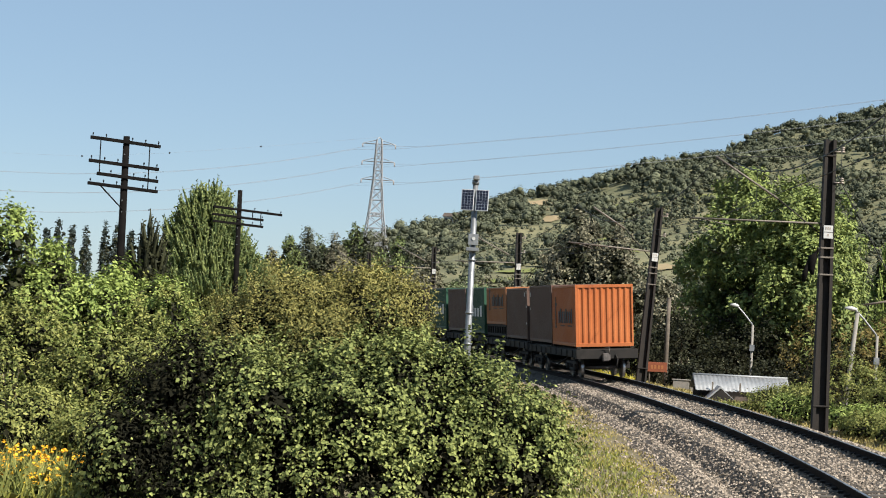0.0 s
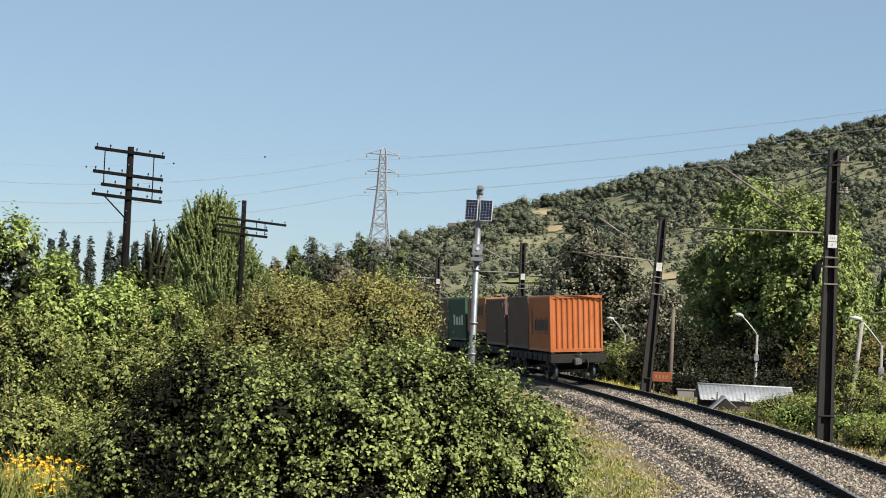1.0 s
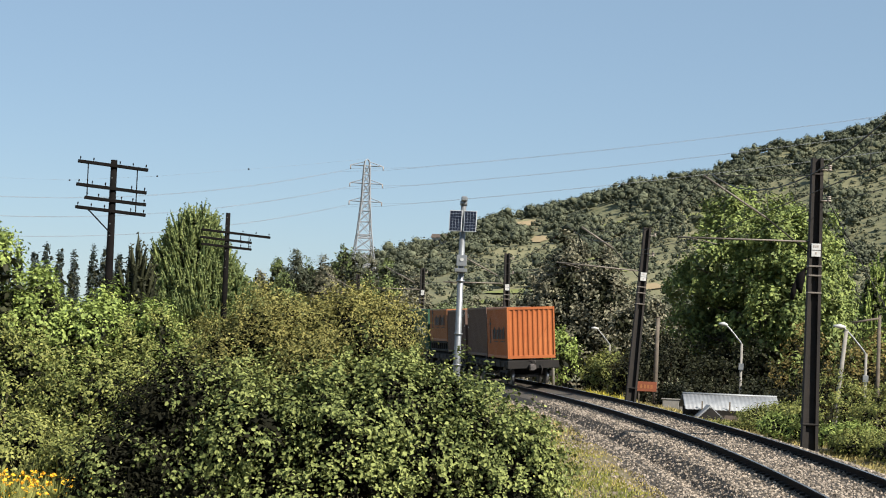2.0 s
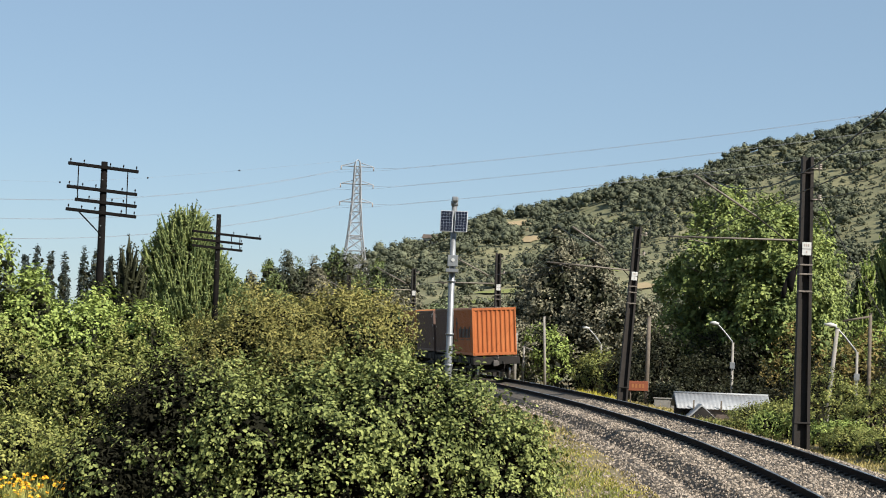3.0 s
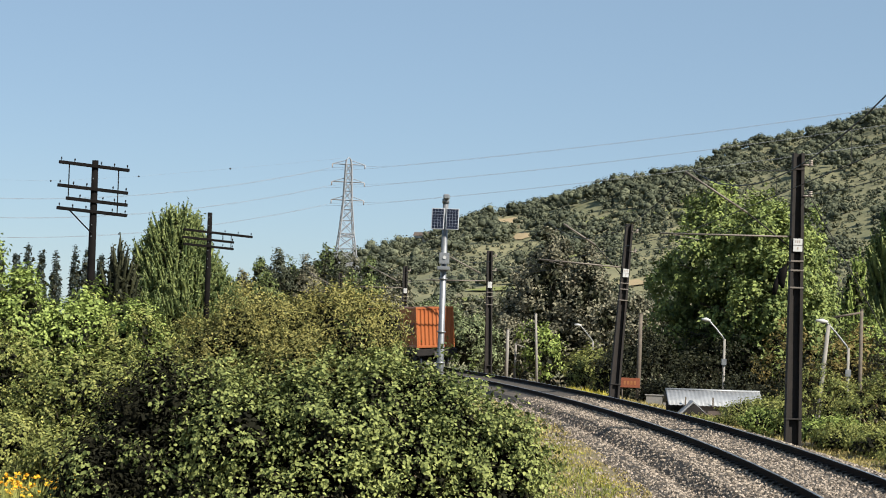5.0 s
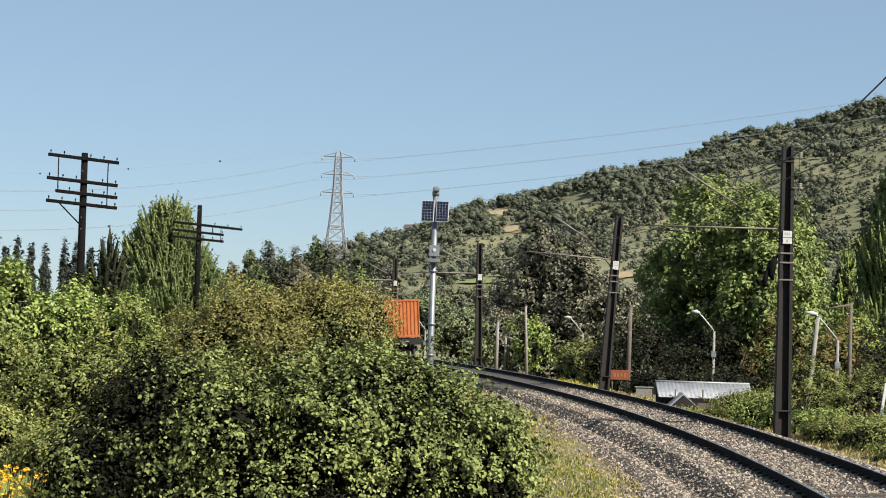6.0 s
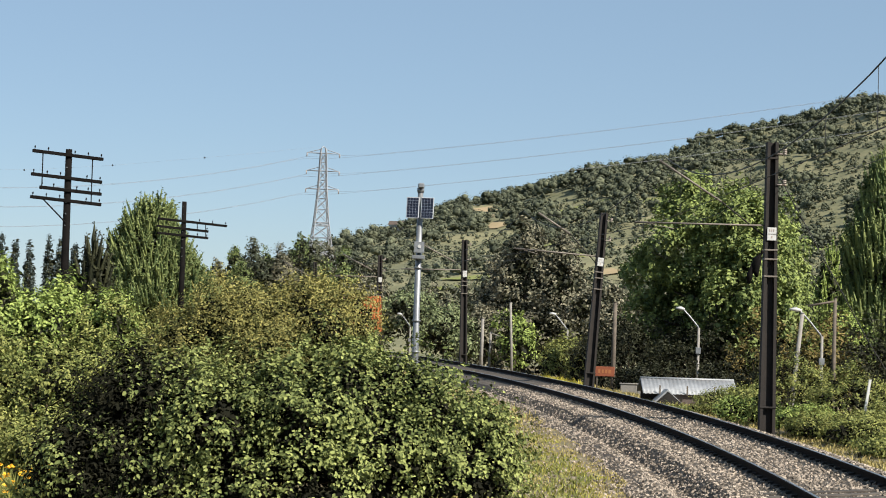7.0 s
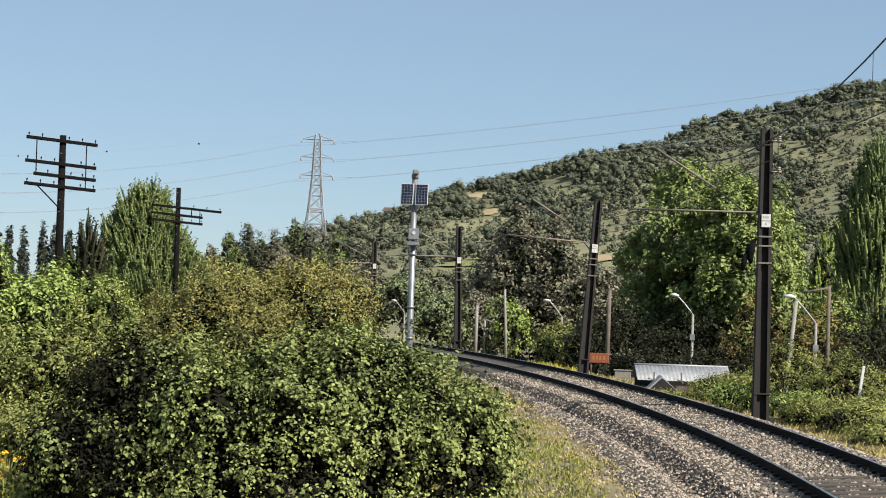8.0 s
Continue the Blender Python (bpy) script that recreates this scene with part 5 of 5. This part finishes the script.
# Most take L_SHADE: the shade under the large tree is in their colour.
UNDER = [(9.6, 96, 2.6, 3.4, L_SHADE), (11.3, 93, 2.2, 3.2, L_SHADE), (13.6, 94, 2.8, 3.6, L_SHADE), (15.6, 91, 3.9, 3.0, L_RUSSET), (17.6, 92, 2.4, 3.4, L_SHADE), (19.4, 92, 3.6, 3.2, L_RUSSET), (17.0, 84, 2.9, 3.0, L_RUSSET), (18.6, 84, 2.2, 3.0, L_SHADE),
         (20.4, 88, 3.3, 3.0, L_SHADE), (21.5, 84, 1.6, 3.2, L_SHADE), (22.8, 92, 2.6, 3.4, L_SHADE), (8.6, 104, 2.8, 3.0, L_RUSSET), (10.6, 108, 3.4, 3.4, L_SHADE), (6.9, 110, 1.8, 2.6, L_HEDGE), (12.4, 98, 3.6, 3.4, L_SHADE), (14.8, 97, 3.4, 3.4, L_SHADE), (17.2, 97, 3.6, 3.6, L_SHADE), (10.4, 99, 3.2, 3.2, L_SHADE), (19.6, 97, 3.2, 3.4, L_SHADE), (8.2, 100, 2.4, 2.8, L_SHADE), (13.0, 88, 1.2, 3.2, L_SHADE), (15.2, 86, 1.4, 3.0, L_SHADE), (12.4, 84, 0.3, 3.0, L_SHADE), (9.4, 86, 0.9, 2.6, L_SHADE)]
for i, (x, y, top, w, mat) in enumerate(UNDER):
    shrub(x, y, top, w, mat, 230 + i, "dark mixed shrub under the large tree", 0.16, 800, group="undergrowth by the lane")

# woods at the foot of the slope behind the lane
FOOTWOOD = [(5.5, 178, 5.5, 7, L_EUCA), (11.0, 182, 6.5, 8, L_HILLT), (17.0, 178, 6.0, 8, L_HILLT), (23.0, 184, 7.0, 8, L_EUCA), (29.5, 180, 6.5, 8, L_HILLT), (36.0, 184, 7.0, 8, L_HILLT), (14.0, 198, 8.5, 8, L_HILLT), (20.5, 200, 8.0, 8, L_HILLT), (27.0, 200, 8.5, 8, L_EUCA), (8.0, 200, 7.5, 8, L_HILLT), (34.0, 202, 9.0, 9, L_HILLT), (42.0, 200, 9.0, 9, L_HILLT), (1.0, 200, 7.0, 8, L_EUCA)]
for i, (x, y, top, w, mat) in enumerate(FOOTWOOD):
    round_tree(x, y, top, w, mat, 420 + i, "dark green tree at the foot of the hill slope", 0.42, 650, per=6, foot=0.06, group="woods below the hill")

# hedge on the field side
HEDGE = [(-9.6, 36, 2.5, 3.0, L_HEDGE), (-7.6, 35, 2.1, 3.0, L_HEDGE), (-6.0, 36, 1.9, 2.8, L_HEDGE), (-8.6, 32.5, 1.0, 2.8, L_HEDGE), (-6.4, 31.5, 0.9, 2.6, L_HEDGE), (-4.9, 33, 1.6, 2.6, L_HEDGE), (-7.4, 40, 2.7, 3.0, L_HEDGE), (-5.2, 40, 2.5, 3.0, L_OLIVE),
         (-10.6, 33, 1.6, 2.4, L_HEDGE), (-9.2, 44, 3.0, 3.2, L_HEDGE), (-4.2, 44, 2.7, 3.0, L_OLIVE), (-6.6, 47, 3.0, 3.0, L_HEDGE), (-11.2, 46, 3.2, 3.0, L_BRIGHT), (-2.6, 38, 2.4, 2.8, L_OLIVE), (-13.4, 52, 3.2, 3.4, L_HEDGE), (-10.2, 56, 3.0, 3.4, L_BRIGHT), (-7.2, 58, 3.1, 3.4, L_OLIVE)]
for i, (x, y, top, w, mat) in enumerate(HEDGE):
    shrub(x, y, top, w, mat, 260 + i, "dense green hedge shrub at the field edge", 0.085, 2500, group="hedge shrubs")
YOUNG = [(-10.9, 39, 4.5, 1.9), (-9.9, 39.5, 3.95, 1.5), (-9.1, 39.5, 3.2, 1.5), (-8.55, 40.5, 3.7, 1.0), (-7.9, 41, 3.15, 1.5)]
for i, (x, y, top, w) in enumerate(YOUNG):
    round_tree(x, y, top, w, L_BRIGHT, 300 + i, "bright green young tree in the hedge", 0.105, int(1300 * w), per=7, foot=0.1, group="young trees in the hedge")


def bramble():
    x, y = -2.0, 24.0
    z = float(ground_z(x, y))
    blobs = [(-0.1, 0.2, 0.74 - z, 1.65, 1.5, 1.42), (1.75, -0.1, 0.6 - z, 1.12, 1.2, 1.32), (2.5, -0.3, 0.85 - z, 0.45, 0.5, 0.75), (1.15, 0, 1.4 - z, 0.65, 0.7, 0.78), (-1.6, 0.3, 0.2 - z, 1.2, 1.0, 1.2), (0.85, -0.3, 1.15 - z, 0.85, 1.0, 1.05), (-1.2, -0.4, 0.75 - z, 1.1, 1.1, 1.2), (0.1, -1.0, 0.1 - z, 1.7, 1.0, 1.1), (2.05, -0.5, -0.25 - z, 0.95, 1.0, 0.85), (-2.4, -0.2, -0.5 - z, 1.0, 0.9, 0.8),
             (0.2, -0.9, 1.2 - z, 0.6, 0.6, 0.6), (1.35, -1.0, 0.9 - z, 0.55, 0.5, 0.55), (-0.9, -1.1, 1.15 - z, 0.6, 0.5, 0.55), (2.2, -0.9, 0.5 - z, 0.5, 0.5, 0.5), (-1.7, -1.0, -0.1 - z, 0.6, 0.5, 0.6)]
    plant("bramble_bush", "large sprawling bramble bush with glossy green leaves", "bush", x, y, blobs, L_BRAMBLE, 0.056, 15500, 10, 0.2, 320, trunk=0.05, up=0.2, six=True, depth=0.22, twigs=5, bark=M_TWIG, lump=0.26, width=0.72, core=1.6, clump=0.24, bunch=7, inside=M_SHADE_CANES)
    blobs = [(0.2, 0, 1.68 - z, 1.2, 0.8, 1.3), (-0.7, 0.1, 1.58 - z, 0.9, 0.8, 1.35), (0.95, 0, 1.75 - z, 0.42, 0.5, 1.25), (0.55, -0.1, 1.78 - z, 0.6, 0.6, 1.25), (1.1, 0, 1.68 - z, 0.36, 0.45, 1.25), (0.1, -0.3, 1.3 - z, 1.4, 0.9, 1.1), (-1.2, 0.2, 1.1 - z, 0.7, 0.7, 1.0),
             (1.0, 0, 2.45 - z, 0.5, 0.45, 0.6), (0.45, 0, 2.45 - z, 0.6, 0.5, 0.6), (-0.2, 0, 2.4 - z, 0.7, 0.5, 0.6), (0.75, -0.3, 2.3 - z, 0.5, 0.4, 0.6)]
    plant("olive_shrub", "twiggy yellow-green shrub growing through the brambles", "shrub", -2.5, 25.5, blobs, L_OLIVE, 0.047, 21000, 8, 0.2, 321, trunk=0.05, up=0.5, six=False, depth=0.12, twigs=8, bark=M_TWIG, width=0.45, lump=0.2, droop=-0.3, core=1.0, clump=0.12, bunch=4, inside=M_SHADE_CANES)
    # Canes near black: the shaded hollow beside the bush is in their colour.
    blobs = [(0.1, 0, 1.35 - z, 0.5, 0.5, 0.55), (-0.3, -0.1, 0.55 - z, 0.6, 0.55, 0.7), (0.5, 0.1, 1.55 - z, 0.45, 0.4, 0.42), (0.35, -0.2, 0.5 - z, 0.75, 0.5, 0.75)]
    plant("dead_bramble", "tangle of dead canes coloured as deep shade beside the brambles", "bush", -4.1, 23.3, blobs, M_SHADE_CANES, 0.1, 2300, 8, 0.3, 322, trunk=0.04, up=0.4, six=False, depth=0.12, twigs=6, bark=M_TWIG, width=0.26, lump=0.2, core=0.5)
    plant("bramble_shoots", "sparse green bramble shoots over dead canes", "bush", -4.15, 23.2, [(*q[:3], q[3] * 1.06, q[4] * 1.1, q[5] * 1.06) for q in blobs], L_BRAMBLE, 0.06, 560, 8, 0.24, 323, trunk=0.03, up=0.3, six=True, depth=0.06, twigs=3, bark=M_TWIG, width=0.72, lump=0.2, core=0)


bramble()


# ---------------------------------------------------------------- grass and flowers
def grass(name, label, n, seed, area, mat, tall, category="grass"):
    rng = np.random.default_rng(seed)
    x, y = area(rng, n)
    p = np.stack([x, y, ground_z(x, y)], 1)
    keep = wavy(x * 1.7 + seed, y * 1.2) + rng.normal(0, 0.5, n) > -0.25
    p = p[keep]
    up = np.tile([0, 0, 1.0], (len(p), 1))
    n = len(p)
    tipdir = unit(rng.normal(0, 0.45, (n, 3)) + up)
    side = unit(np.cross(tipdir, rng.normal(0, 1, (n, 3))))
    s = (tall * rng.uniform(0.5, 1.3, n))[:, None]
    bend = rng.normal(0, 0.25, (n, 3)) * s
    w = 0.012 + 0.02 * tall
    v = np.stack([p - side * w, p + side * w, p + tipdir * s * 0.6 + side * w * 0.7, p + tipdir * s + bend, p + tipdir * s * 0.6 - side * w * 0.7], 1)
    me = bpy.data.meshes.new(name)
    me.vertices.add(n * 5)
    me.vertices.foreach_set("co", v.reshape(-1).astype(np.float32))
    me.loops.add(n * 5)
    me.loops.foreach_set("vertex_index", np.arange(n * 5, dtype=np.int32))
    me.polygons.add(n)
    me.polygons.foreach_set("loop_start", np.arange(0, n * 5, 5, dtype=np.int32))
    me.polygons.foreach_set("loop_total", np.full(n, 5, dtype=np.int32))
    me.materials.append(mat)
    me.update(calc_edges=True)
    tagged(new(name, me), label, category, kind="stuff")


def strip(y0, y1, o0, o1, power=1.0):
    def area(rng, n):
        y = y0 + (y1 - y0) * rng.random(n) ** power
        o = rng.uniform(o0, o1, n) + 0.3 * np.sin(y * 0.9) * np.sin(y * 0.37 + 1)
        d = track_dx(y)
        return track_x(y) + o / np.hypot(1, d), y - o * d / np.hypot(1, d)
    return area


def patch(x0, x1, y0, y1):
    return lambda rng, n: (rng.uniform(x0, x1, n), rng.uniform(y0, y1, n))


grass("dry_grass", "dry yellow grass on the verge beside the ballast", 26000, 1, strip(27, 60, -9, -3.5, 1.4), L_GRASS, 0.05)
grass("green_grass", "green tufted grass on the verge", 20000, 2, strip(27, 60, -9, -4.0, 1.4), L_GRASSG, 0.07)
grass("verge_tufts", "small green tufts and weeds on the dry verge", 7000, 8, strip(27, 50, -8, -4.3, 1.3), L_HEDGE, 0.1)
grass("far_verge_grass", "dry grass along the line behind the brambles", 16000, 7, strip(54, 125, -12, -3.1), L_GRASS, 0.22)
grass("verge_grass", "dry grass at the far edge of the ballast", 22000, 3, strip(26, 120, 2.7, 5.0, 1.2), L_GRASS, 0.13)
grass("field_grass", "tall green grass under the hedge", 22000, 4, patch(-14, -3, 27, 60), L_GRASSG, 0.45)
grass("yellow_weeds", "bright yellow flowering weeds beyond the rail", 1000, 5, strip(88, 97, 3.0, 4.4), L_YELLOW, 0.26, "weeds")


def poppies():
    rng = np.random.default_rng(9)
    n = 260
    x, y = rng.uniform(-9.2, -6.2, n), rng.uniform(28.0, 31.0, n)
    p = np.stack([x, y, ground_z(x, y) + rng.uniform(0.25, 0.8, n)], 1)
    pts = np.repeat(p, 5, 0) + rng.normal(0, 0.012, (n * 5, 3))
    ob = leaf_mesh("poppies", pts, np.tile([0, -0.3, 1.0], (n * 5, 1)), 0.06, rng, L_POPPY, width=0.9, six=False, droop=-0.5, spread=0.5)
    tagged(ob, "orange poppy flowers at the foot of the hedge", "flowers", kind="stuff")
    grass("poppy_stems", "green stems and leaves of the poppies", 9000, 6, patch(-9.6, -5.8, 27.6, 31.4), L_HEDGE, 0.55, "flowers")


poppies()


ballast_stones()
motions()
